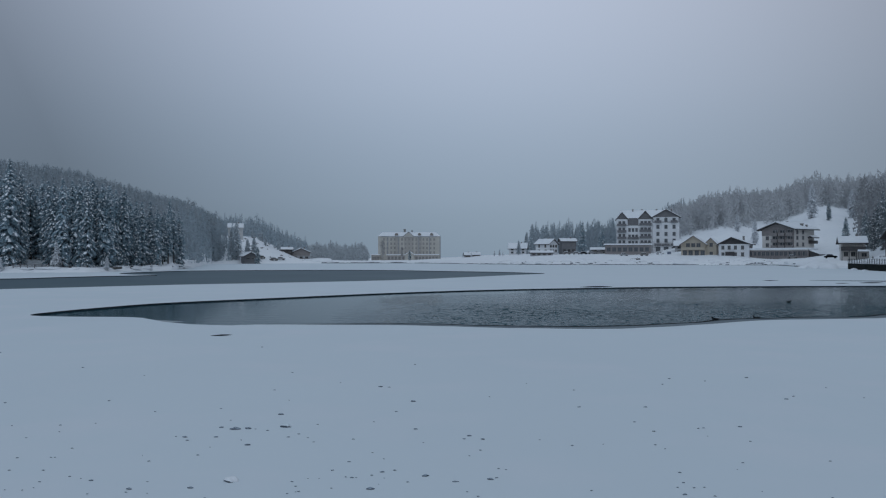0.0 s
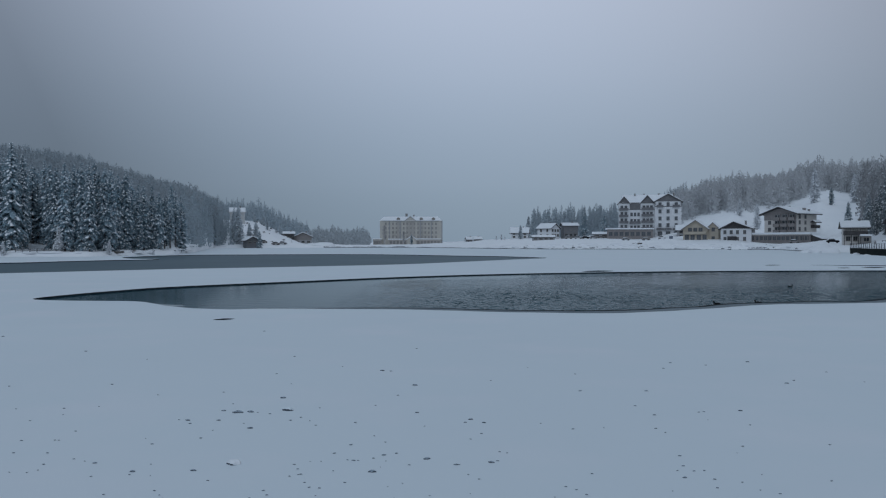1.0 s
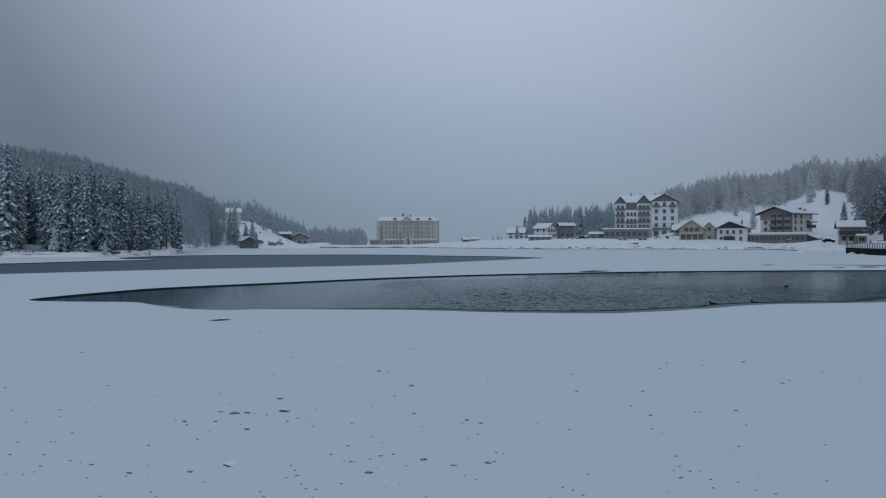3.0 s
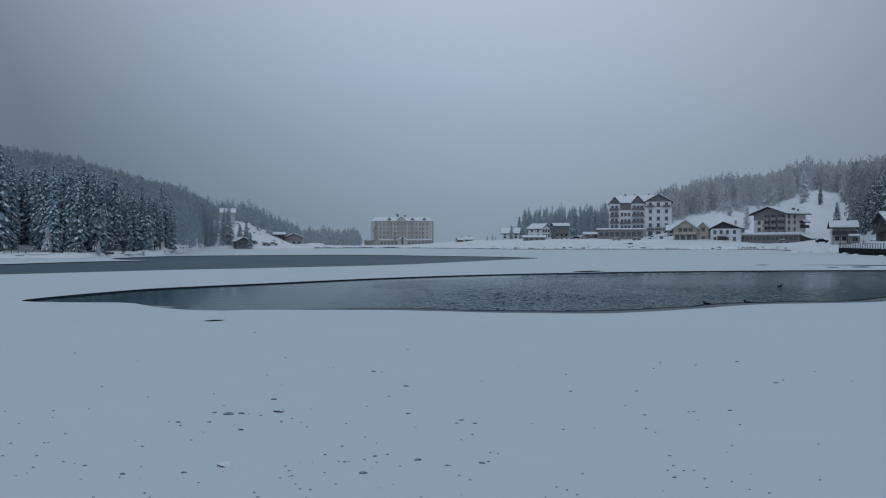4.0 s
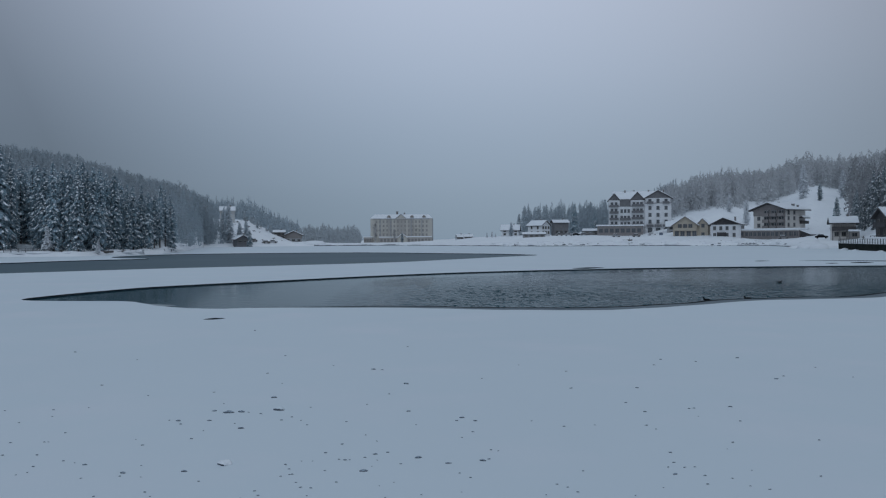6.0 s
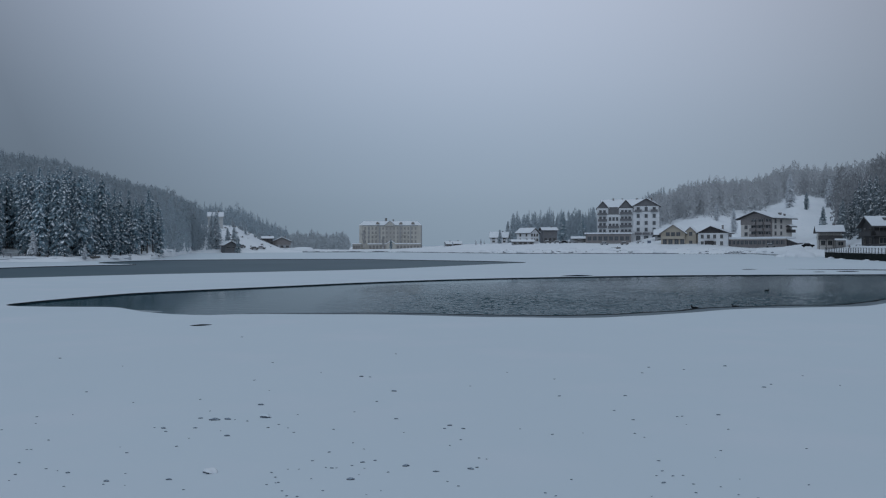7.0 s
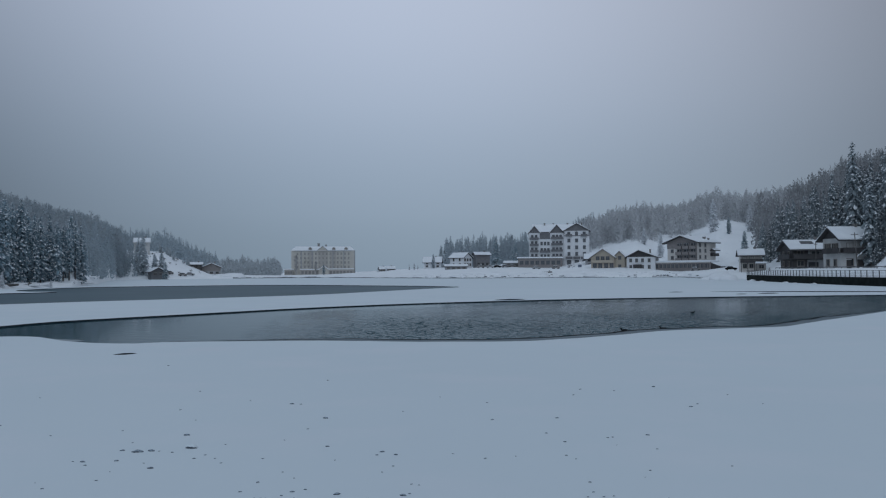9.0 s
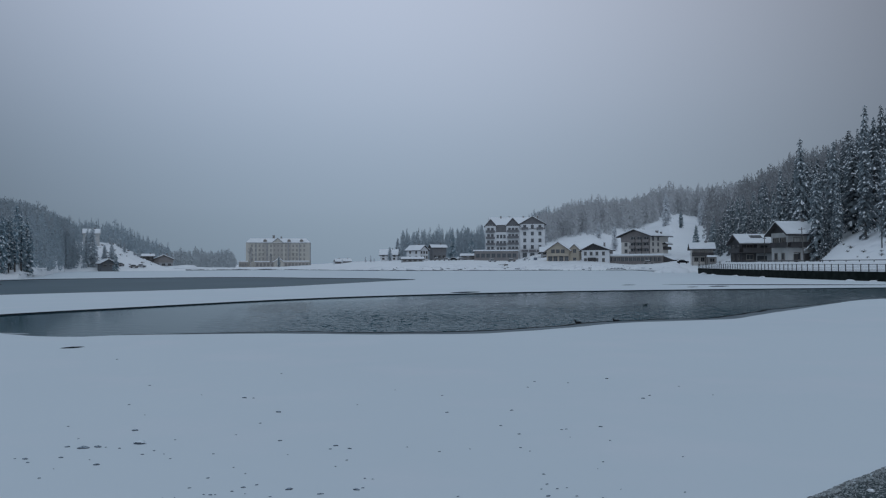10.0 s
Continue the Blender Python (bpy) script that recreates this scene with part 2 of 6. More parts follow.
r_left.inputs["To Min"].default_value = 0.008
r_mul.operation = r_mul2.operation = "MULTIPLY"
r_bump.inputs["Distance"].default_value = 0.75
wk.new(r_geo.outputs["Position"], r_map.inputs["Vector"])
wk.new(r_map.outputs["Vector"], r_tex.inputs["Vector"])
wk.new(r_geo.outputs["Position"], r_big.inputs["Vector"])
wk.new(r_geo.outputs["Position"], r_sep.inputs[0])
wk.new(r_sep.outputs["X"], r_left.inputs["Value"])
wk.new(r_big.outputs["Fac"], r_calm.inputs["Value"])
wk.new(r_calm.outputs["Result"], r_mul.inputs[0])
r_right, r_both = wn.new("ShaderNodeMapRange"), wn.new("ShaderNodeMath")
r_both.operation = "MULTIPLY"
for k, v in (("From Min", 16.0), ("From Max", 30.0), ("To Min", 1.0), ("To Max", 0.8)):
    r_right.inputs[k].default_value = v
wk.new(r_sep.outputs["X"], r_right.inputs["Value"])
wk.new(r_left.outputs["Result"], r_both.inputs[0])
wk.new(r_right.outputs["Result"], r_both.inputs[1])
# the far side lies in the lee
r_lee, r_all = wn.new("ShaderNodeMapRange"), wn.new("ShaderNodeMath")
r_all.operation = "MULTIPLY"
for k, v in (("From Min", 46.0), ("From Max", 62.0), ("To Min", 0.75), ("To Max", 0.28)):
    r_lee.inputs[k].default_value = v
wk.new(r_sep.outputs["Y"], r_lee.inputs["Value"])
wk.new(r_both.outputs[0], r_all.inputs[0])
wk.new(r_lee.outputs["Result"], r_all.inputs[1])
# and a strip along the far edge is quite still
r_slant, r_strip, r_still = wn.new("ShaderNodeMath"), wn.new("ShaderNodeMapRange"), wn.new("ShaderNodeMath")
r_slant.operation, r_still.operation = "MULTIPLY_ADD", "MULTIPLY"
r_slant.inputs[1].default_value = -0.5
for k, v in (("From Min", 58.0), ("From Max", 67.0), ("To Min", 1.0), ("To Max", 0.04)):
    r_strip.inputs[k].default_value = v
wk.new(r_sep.outputs["X"], r_slant.inputs[0])
wk.new(r_sep.outputs["Y"], r_slant.inputs[2])
wk.new(r_slant.outputs[0], r_strip.inputs["Value"])
wk.new(r_all.outputs[0], r_still.inputs[0])
wk.new(r_strip.outputs["Result"], r_still.inputs[1])
wk.new(r_still.outputs[0], r_mul.inputs[1])
wk.new(r_mul.outputs[0], r_mul2.inputs[0])
wk.new(r_tex.outputs["Fac"], r_mul2.inputs[1])
wk.new(r_mul2.outputs[0], r_bump.inputs["Height"])
wk.new(r_bump.outputs["Normal"], wn["Principled BSDF"].inputs["Normal"])
M_SLUSH_WATER = material("slushy_grey_water", (0.075, 0.118, 0.140), 0.55, (0.095, 0.142, 0.165), 0.05, 0.9, ior=1.2)

# ---------------------------------------------------------------- mesh helpers


def mesh_of(name, verts, faces, mat, smooth=False):
    me = bpy.data.meshes.new(name)
    me.from_pydata(verts, [], faces)
    me.materials.append(mat)
    if smooth:
        me.shade_smooth()
    me.update()
    return me


def part(name, bm, mat, parent=None, label=""):
    """Links a bmesh as one mesh object under its thing."""
    me = bpy.data.meshes.new(name)
    bm.to_mesh(me)
    bm.free()
    me.materials.append(mat)
    ob = new(name, me)
    ob.parent = parent
    return tagged(ob, label)


def thing(name, m, label, category, group=""):
    ob = new(name)
    ob.matrix_world = m
    return tagged(ob, label, category, group)


def box(bm, x0, x1, y0, y1, z0, z1):
    v = [bm.verts.new(p) for p in ((x0, y0, z0), (x1, y0, z0), (x1, y1, z0), (x0, y1, z0),
                                   (x0, y0, z1), (x1, y0, z1), (x1, y1, z1), (x0, y1, z1))]
    for f in ((3, 2, 1, 0), (4, 5, 6, 7), (0, 1, 5, 4), (1, 2, 6, 5), (2, 3, 7, 6), (3, 0, 4, 7)):
        bm.faces.new([v[i] for i in f])


def prism(bm, section, y0, y1):
    """A section in the xz plane drawn out along y."""
    a = [bm.verts.new((x, y0, z)) for x, z in section]
    b = [bm.verts.new((x, y1, z)) for x, z in section]
    k = len(section)
    bm.faces.new(a)
    bm.faces.new(b[::-1])
    for i in range(k):
        bm.faces.new((a[i], b[i], b[(i + 1) % k], a[(i + 1) % k]))


def along(xs, ys, x):
    return float(np.interp(x, xs, ys))


# ---------------------------------------------------------------- the lie of the land
# Bearings in degrees to the right of straight ahead, and the shore's distance there
SHORE_A = [-180, -120, -90, -60, -40.9, -30.8, -23.7, -18.5, -17.1, -15.9, -8.3, -2.1, 3.1, 7.2, 13.4, 20.6, 22.4, 24.7, 26.6, 28.8, 32.2, 35.6, 40.9, 60, 90, 115, 140, 180]
SHORE_R = [9, 12, 60, 110, 152.0, 185.0, 179.0, 204.0, 248.0, 398.0, 430.0, 433.0, 367.0, 338.0, 341.0, 341.0, 340.0, 254.0, 266.0, 218.0, 179.0, 161.0, 141.0, 104, 91, 60, 14, 9]
# Height of the ground at these distances behind the shore, bearing by bearing
LAND_S = [0, 2, 12, 40, 100, 150, 200, 350, 900]
LAND_WEST = {
    -180: (0, 1.0, 2.0, 3, 5, 10, 15, 30), -45: (0, 0.8, 1.5, 4, 11, 22, 33, 33), -29: (0, 0.8, 1.4, 4, 13, 30.5, 48, 44),
    -24: (0, 0.8, 1.3, 3, 9, 26, 41.5, 34), -20: (0, 0.8, 1.2, 3, 7, 20, 31.5, 24), -15.8: (0, 0.7, 3.4, 13.5, 16, 17, 18, 13),
    -13: (0, 0.7, 3.2, 13.3, 15.5, 15, 13, 10), -11.2: (0, 0.7, 1.6, 6, 8, 8, 8, 6)}
LAND_NORTH = {
    -9.9: (0, 0.5, 1.2, 1.8, 2.0, 3, 3, 3), -8: (0, 0.5, 1.0, 1.3, 1.3, 1.2, 1.2, 1.5), -2: (0, 0.3, 0.6, 0.6, 0.5, 0.4, 0.4, 1.5), 3: (0, 0.5, 1.1, 1.8, 2.8, 4, 5, 5),
    8: (0, 0.6, 1.5, 2.4, 4.2, 5.6, 7, 7), 14: (0, 0.6, 1.7, 2.5, 4.3, 9, 14, 14), 16.5: (0, 0.7, 1.8, 2.5, 6.5, 19, 27, 25)}
LAND_EAST = {
    19.5: (0, 0.7, 1.8, 2.5, 9.5, 26, 33.5, 29), 21.4: (0, 0.5, 1.6, 2.3, 6, 26, 35, 31), 23: (0, 0.5, 1.5, 2.3, 3.2, 24, 39, 35),
    25: (0, 0.7, 1.4, 2.0, 3.0, 22, 40, 35),
    28.7: (1.5, 1.55, 2.3, 2.9, 8, 21, 35, 34), 32.8: (1.5, 1.55, 2.2, 2.8, 13, 31, 45, 47), 33.9: (1.5, 1.55, 2.4, 3.3, 14, 32, 45, 47),
    34.9: (1.5, 1.55, 2.9, 7, 16, 34, 46, 48), 39: (1.5, 1.55, 3.2, 11.8, 22, 38, 50, 50),
    90: (1.5, 1.55, 2.9, 11, 22, 42, 58, 60), 180: (0, 1.0, 2.0, 3, 5, 10, 15, 30)}
LAND = {**LAND_WEST, **LAND_NORTH, **LAND_EAST}
LAND_A = sorted(LAND)
LAND_T = np.array([LAND[a] for a in LAND_A], float)
# the meadow lies level up to 150 m behind the terrace, then climbs
meadow = {21.4: 11.0, 23: 4.0, 25: 5.0}
LAND_T = np.insert(LAND_T, 5, [meadow.get(a, (LAND[a][4] + LAND[a][5]) / 2) for a in LAND_A], axis=1)


def shore(a):
    return along(SHORE_A, SHORE_R, a)


def land(a, s):
    """Height of the ground s metres behind the shore at bearing a."""
    col = [float(np.interp(a, LAND_A, LAND_T[:, k])) for k in range(len(LAND_S))]
    if s < 0:
        return max(-1.6, s * 0.25 - 0.1)
    z = along(LAND_S, col, s)
    if s > 3:
        x, y = (shore(a) + s) * math.sin(radians(a)), (shore(a) + s) * math.cos(radians(a))
        z += min(1.0, (s - 3) / 30) * (0.9 * noise.noise((x / 45, y / 45, 2.0)) + 0.35 * noise.noise((x / 9, y / 9, 7.0)))
    return z


def ground_z(x, y):
    a = math.degrees(math.atan2(x, y))
    return land(a, math.hypot(x, y) - shore(a))


def polar(a, s):
    r = shore(a) + s
    x, y = r * math.sin(radians(a)), r * math.cos(radians(a))
    return x, y, land(a, s)


bearings = sorted(set([float(a) for a in np.arange(-180, -40, 5)] + [float(a) for a in np.arange(-40, 50, 0.3)]
                      + [float(a) for a in np.arange(-18.6, -15.0, 0.06)] + [float(a) for a in np.arange(22.3, 24.4, 0.06)]
                      + [float(a) for a in np.arange(50, 180, 5)]))
steps = [-40, -8, -3, -1, -0.2, 0.0, 0.6, 1.2, 2, 3.5, 6, 9, 12, 16, 21, 27, 33, 40, 50, 62, 75, 90, 105, 125, 150, 175, 200,
         235, 275, 315, 360, 430, 520, 650, 900, 1500, 3200]
verts, faces = [(0, 0, -1.7)], []
for a in bearings:
    for s in steps:
        r = max(shore(a) + s, 3.0 + (s + 40) * 0.05)
        verts.append((r * math.sin(radians(a)), r * math.cos(radians(a)), land(a, s)))
nb, ns = len(bearings), len(steps)
for i in range(nb):
    j = (i + 1) % nb
    faces.append((0, 1 + i * ns, 1 + j * ns))
    for k in range(ns - 1):
        p, q = 1 + i * ns + k, 1 + j * ns + k
        faces.append((p, p + 1, q + 1, q))
ground = tagged(new("ground", mesh_of("ground", verts, faces, M_SNOW, True)),
                "snow-covered valley floor and hillsides around the lake", "ground", kind="structure")

# ---------------------------------------------------------------- water and ice
rim = [(shore(a) * math.sin(radians(a)), shore(a) * math.cos(radians(a))) for a in bearings]
wv = [(0, 0, -0.12)] + [(x * 1.004, y * 1.004, -0.12) for x, y in rim]
water = tagged(new("water", mesh_of("water", wv, [(0, i + 1, (i + 1) % nb + 1) for i in range(nb)], M_SLUSH_WATER)),
               "flat grey open lake water, half slush", "water", kind="structure")


# wind waves on the near pool, calm towards its tips
wave_rng = random.Random(4)
wx, wy = np.meshgrid(np.arange(-25, 84, 0.3), np.concatenate([np.arange(32, 54, 0.24), np.arange(54, 92, 0.6)]))
wz = np.zeros_like(wx)
for _ in range(30):
    length = wave_rng.uniform(0.7, 1.4)
    ang = math.radians(wave_rng.gauss(60, 50))
    k = 2 * math.pi / length
    wz += 0.0045 * length * np.sin(k * (wx * math.cos(ang) + wy * math.sin(ang)) + wave_rng.uniform(0, 6.28))
ruffled = np.exp(-((wx - 11) / 15) ** 4) / (1 + np.exp((wy - 55) / 3.5))
wz = -0.085 + wz * (0.04 + 0.74 * ruffled)
rows_n, cols_n = wx.shape
wave_verts = np.stack([wx, wy, wz], -1).reshape(-1, 3).tolist()
wave_faces = [(i * cols_n + j, i * cols_n + j + 1, (i + 1) * cols_n + j + 1, (i + 1) * cols_n + j)
              for i in range(rows_n - 1) for j in range(cols_n - 1)]
tagged(new("pool_water", mesh_of("pool_water", wave_verts, wave_faces, M_WATER, True)),
       "dark rippled water of the open pool", "water", kind="structure")


def ragged(points, step, size, seed):
    """A closed outline through the points, rounded and roughened."""
    p = [Vector((*q, 0)) for q in points]
    out, k = [], len(p)
    for i in range(k):
        a, b, c, d = p[i - 1], p[i], p[(i + 1) % k], p[(i + 2) % k]
        m = max(2, int((c - b).length / step))
        for j in range(m):
            t = j / m
            q = 0.5 * (2 * b + (c - a) * t + (2 * a - 5 * b + 4 * c - d) * t * t + (3 * b - a - 3 * c + d) * t ** 3)
            w = size * (noise.noise((q.x * 0.6, q.y * 0.6, seed)) + 0.5 * noise.noise((q.x * 2.1, q.y * 2.1, seed)))
            out.append((q.x + 0.4 * w, q.y + w))
    return out


NEAR_FAR_EDGE = [(-21.7, 42.7), (-21.3, 46.1), (-20.2, 49.7), (-18.2, 54.1), (-12.0, 60.9), (-4.1, 69.2), (5.1, 76.0),
                 (18.0, 81.7), (30.5, 84.9), (47.6, 86.5), (67.6, 86.8), (81.9, 83.3)]
NEAR_NEAR_EDGE = [(75.5, 73.2), (59.1, 65.1), (46.5, 60.4), (42.3, 58.1), (37.9, 54.4), (34.3, 51.2), (29.8, 47.2), (26.5, 44.4),
                  (23.4, 41.5), (21.4, 40.2), (15.4, 38.9), (12.2, 36.8), (8.9, 34.9), (6.6, 34.2), (2.8, 34.6), (-0.3, 35.7),
                  (-4.6, 36.3), (-8.4, 36.4), (-9.4, 36.0), (-11.3, 36.6), (-12.7, 37.7), (-14.2, 39.3), (-15.6, 40.9), (-19.6, 41.4)]
FAR_POOL = [(-80.3, 111.7), (-62.9, 115.4), (-58.9, 123.7), (-55.2, 131.4), (-49.5, 140.2), (-57.1, 146.0), (-62.6, 160.6), (-58.8, 184.0),
            (-44.8, 192.6), (-25.3, 197.4), (-11.3, 192.6), (-0.0, 180.9), (11.4, 170.3), (17.4, 159.7), (19.0, 151.8), (11.1, 138.2),
            (1.3, 120.6), (-6.3, 108.3), (-19.2, 97.2), (-30.0, 89.2), (-42.0, 77.2), (-57.0, 65.1), (-85.3, 61.0), (-94.2, 91.3)]
holes = [ragged(NEAR_FAR_EDGE + NEAR_NEAR_EDGE, 0.7, 0.16, 3.0), ragged(FAR_POOL, 2.0, 0.5, 5.0)]
SLITS = [
    ((-8.95, 31.17), (-8.66, 31.76), (-8.17, 31.58), (-8.47, 31.08)),
    ((13.90, 82.57), (16.16, 85.69), (17.57, 84.19), (15.42, 81.79)),
    ((47.89, 106.71), (63.29, 102.98), (79.28, 95.11), (60.93, 99.15)),
    ((41.40, 105.27), (43.25, 107.48), (43.90, 106.04), (42.05, 104.48)),
    ((49.41, 96.44), (52.16, 98.89), (52.43, 96.63), (50.08, 94.95)),
    ((45.67, 94.69), (47.16, 96.05), (47.44, 94.94), (45.96, 93.62))]
for k, slit in enumerate(SLITS):
    holes.append(ragged(slit, 0.6, 0.1, 20.0 + k))
SLUSH_EDGE = [(4.20, 8.29), (5.02, 8.81), (5.79, 9.29), (6.29, 9.61), (6.75, 9.89), (7.29, 10.24), (7.79, 10.51), (8.30, 10.84), (9.97, 11.82)]
holes.append(ragged(SLUSH_EDGE + [(16, 12.5), (18, 9), (12, 5), (5, 5)], 0.08, 0.14, 9.0))
jag = random.Random(13)
holes[-1] = [(x + jag.uniform(-0.05, 0.05), y + jag.uniform(-0.07, 0.07)) for x, y in holes[-1]]
ice_curve = bpy.data.curves.new("ice", "CURVE")
ice_curve.dimensions, ice_curve.fill_mode, ice_curve.extrude = "2D", "BOTH", 0.05
for loop in [[(x * 1.002, y * 1.002) for x, y in rim]] + holes:
    sp = ice_curve.splines.new("POLY")
    sp.points.add(len(loop) - 1)
    for q, (x, y) in zip(sp.points, loop):
        q.co = (x, y, 0, 1)
    sp.use_cyclic_u = True
tmp = new("ice_outline", ice_curve)
ice_mesh = bpy.data.meshes.new_from_object(tmp.evaluated_get(bpy.context.evaluated_depsgraph_get()))
bpy.data.objects.remove(tmp)
ice_mesh.materials.clear()
ice_mesh.materials.append(M_ICE)
ice_mesh.materials.append(M_ICE_EDGE)
for p in ice_mesh.polygons:
    p.material_index = 1 if abs(p.normal.z) < 0.5 else 0
ice = tagged(new("lake_ice", ice_mesh), "flat lake ice under fresh snow with open pools", "ice", kind="structure")
ice.location.z = -0.05

# thin grey ice along the near side of the near pool, and its wet dark rim
edge = [Vector((x, y, 0)) for x, y in NEAR_NEAR_EDGE[3:19]]
for name, start, stop, z, mat, lab in (("thin_ice", -0.5, 1.3, -0.035, M_THIN_ICE, "band of thin grey wet ice along the pool"),
                                       ("wet_rim", 1.25, 1.75, -0.04, M_WET_RIM, "dark wet rim of the thin ice")):
    tv, tf = [], []
    for i, q in enumerate(edge[:-1]):
        for j in range(8):
            f = i + j / 8
            a, c, d, e = edge[max(i - 1, 0)], q, edge[i + 1], edge[min(i + 2, len(edge) - 1)]
            u = j / 8
            p = 0.5 * (2 * c + (d - a) * u + (2 * a - 5 * c + 4 * d - e) * u * u + (3 * c - a - 3 * d + e) * u ** 3)
            w = min(1, f / 3, (len(edge) - 1 - f) / 3) * (1 + 0.25 * noise.noise((p.x * 0.5, p.y * 0.5, 1)))
            s0 = start if start < 0 else start * w
            tv += [(p.x - 0.2 * s0, p.y + s0, z), (p.x - 0.2 * stop * w, p.y + stop * w, z)]
    for i in range(len(tv) // 2 - 1):
        tf.append((2 * i, 2 * i + 1, 2 * i + 3, 2 * i + 2))
    tagged(new(name, mesh_of(name, tv, tf, mat)), lab, "ice", kind="structure")

tongue = ragged([(-14.7, 39.8), (-13.5, 39.4), (-12.4, 38.75), (-12.9, 38.65), (-13.9, 39.1)], 0.2, 0.08, 31.0)
tv = [(x, y, z) for z in (-0.05, -0.1) for x, y in tongue]
kt = len(tongue)
tf = [tuple(range(kt)), tuple(range(2 * kt - 1, kt - 1, -1))] + [(i, kt + i, kt + (i + 1) % kt, (i + 1) % kt) for i in range(kt)]
tagged(new("ice_tongue", mesh_of("ice_tongue", tv, tf, M_TONGUE)), "tongue of thin wet ice over the pool's corner", "ice", kind="structure")

# ---------------------------------------------------------------- houses


def ring(bm, w, h, t, d):
    """A closed rectangular frame in one piece."""
    loops = []
    for y in (-d, 0.1):
        for g in (0.0, t):
            loops.append([bm.verts.new(q) for q in ((-w / 2 - g, y, -g), (w / 2 + g, y, -g), (w / 2 + g, y, h + g), (-w / 2 - g, y, h + g))])
    fi, fo, bi, bo = loops
    for a, b in ((fo, fi), (fi, bi), (bi, bo), (bo, fo)):
        for k in range(4):
            m = (k + 1) % 4
            bm.faces.new((a[k], a[m], b[m], b[k]))


WINDOWS = {}


def window(parent, face, u, z, w, h, half, depth, frame_mat, glass=None):
    """A framed pane with a cross bar on the front, left or right face of a block."""
    glass = glass or M_GREYPANE
    key = (w, h, frame_mat.name, glass.name)
    if key not in WINDOWS:
        made = []
        for name, mat in (("window", frame_mat), ("mullion", frame_mat), ("sill", frame_mat), ("pane", glass)):
            bm = bmesh.new()
            if name == "window":
                ring(bm, w, h, 0.12, 0.1)
            elif name == "mullion":
                box(bm, -0.04, 0.04, -0.07, 0.05, 0, h)
            elif name == "sill":
                box(bm, -w / 2 - 0.22, w / 2 + 0.22, -0.2, 0.05, -0.2, -0.12)
            else:
                box(bm, -w / 2, w / 2, -0.03, 0.05, 0, h)
            me = bpy.data.meshes.new(name)
            bm.to_mesh(me)
            bm.free()
            me.materials.append(mat)
            made.append(me)
        WINDOWS[key] = made
    me, *rest = WINDOWS[key]
    win = new("window", me)
    win.parent = parent
    x, y, rz = {"f": (u, 0, 0), "r": (half, depth, 90), "l": (-half, depth, -90)}[face]
    win.matrix_local = pose(x, y, z, 0, 0, rz)
    for piece in rest:
        new(piece.name.split(".")[0], piece).parent = win
    return win


def body(parent, mat, x0, x1, y0, y1, z0, z1, name="wall", label=""):
    bm = bmesh.new()
    box(bm, x0, x1, y0, y1, z0, z1)
    return part(name, bm, mat, parent, label)


def slab(bm, a, b, y0, y1, t, lift=0.0):
    """A sloping roof slab from a to b, points in the xz plane."""
    (xa, za), (xb, zb) = a, b
    prism(bm, [(xa, za + lift), (xb, zb + lift), (xb, zb + lift + t), (xa, za + lift + t)], y0, y1)


def gable_roof(parent, x0, x1, y0, y1, z, rise, over, gable_mat, roof_mat=None, snow=0.35, axis="y", peak=0.5):
    """A pitched roof over a block; the ridge runs along y (gables front and back) or x."""
    roof_mat = roof_mat or M_DARKWOOD
    turn = None
    if axis == "x":
        turn = pose(0, 0, 0, 0, 0, 90)
        x0, x1, y0, y1 = y0, y1, -x1, -x0
    px = x0 + (x1 - x0) * peak
    sl, sr = rise / (px - x0), rise / (x1 - px)
    made = []
    bm = bmesh.new()
    prism(bm, [(x0, z), (x1, z), (px, z + rise)], y0, y1)
    made.append(part("gable", bm, gable_mat, parent))
    bm = bmesh.new()
    slab(bm, (x0 - over, z - over * sl), (px, z + rise), y0 - over, y1 + over, 0.25, 0.02)
    slab(bm, (px, z + rise), (x1 + over, z - over * sr), y0 - over, y1 + over, 0.25, 0.02)
    made.append(part("roof", bm, roof_mat, parent))
    if snow:
        bm = bmesh.new()
        o = over - 0.1
        slab(bm, (x0 - o, z - o * sl), (px, z + rise), y0 - o, y1 + o, snow, 0.27)
        slab(bm, (px, z + rise), (x1 + o, z - o * sr), y0 - o, y1 + o, snow, 0.27)
        bmesh.ops.bevel(bm, geom=[e for e in bm.edges], offset=min(0.1, snow * 0.3), segments=1, affect="EDGES")
        made.append(part("roof_snow", bm, M_ROOF_SNOW, parent, "thick white snow on the roof"))
    if turn:
        for o in made:
            o.data.transform(turn)
    return made


def chimney(parent, x, y, z, h, s=0.8):
    bm = bmesh.new()
    box(bm, x - s / 2, x + s / 2, y - s / 2, y + s / 2, z, z + h)
    box(bm, x - s * 0.65, x + s * 0.65, y - s * 0.65, y + s * 0.65, z + h, z + h + 0.2)
    part("chimney", bm, M_STONE, parent)


def balcony(parent, x0, x1, y, z, depth, mat, h=1.0):
    bm = bmesh.new()
    box(bm, x0, x1, y - depth, y + 0.05, z - 0.2, z)
    box(bm, x0, x1, y - depth, y - depth + 0.08, z, z + h)
    box(bm, x0, x0 + 0.08, y - depth + 0.08, y, z, z + h)
    box(bm, x1 - 0.08, x1, y - depth + 0.08, y, z, z + h)
    box(bm, x0 - 0.05, x1 + 0.05, y - depth - 0.05, y - depth + 0.12, z + h, z + h + 0.09)
    return part("balcony", bm, mat, parent)


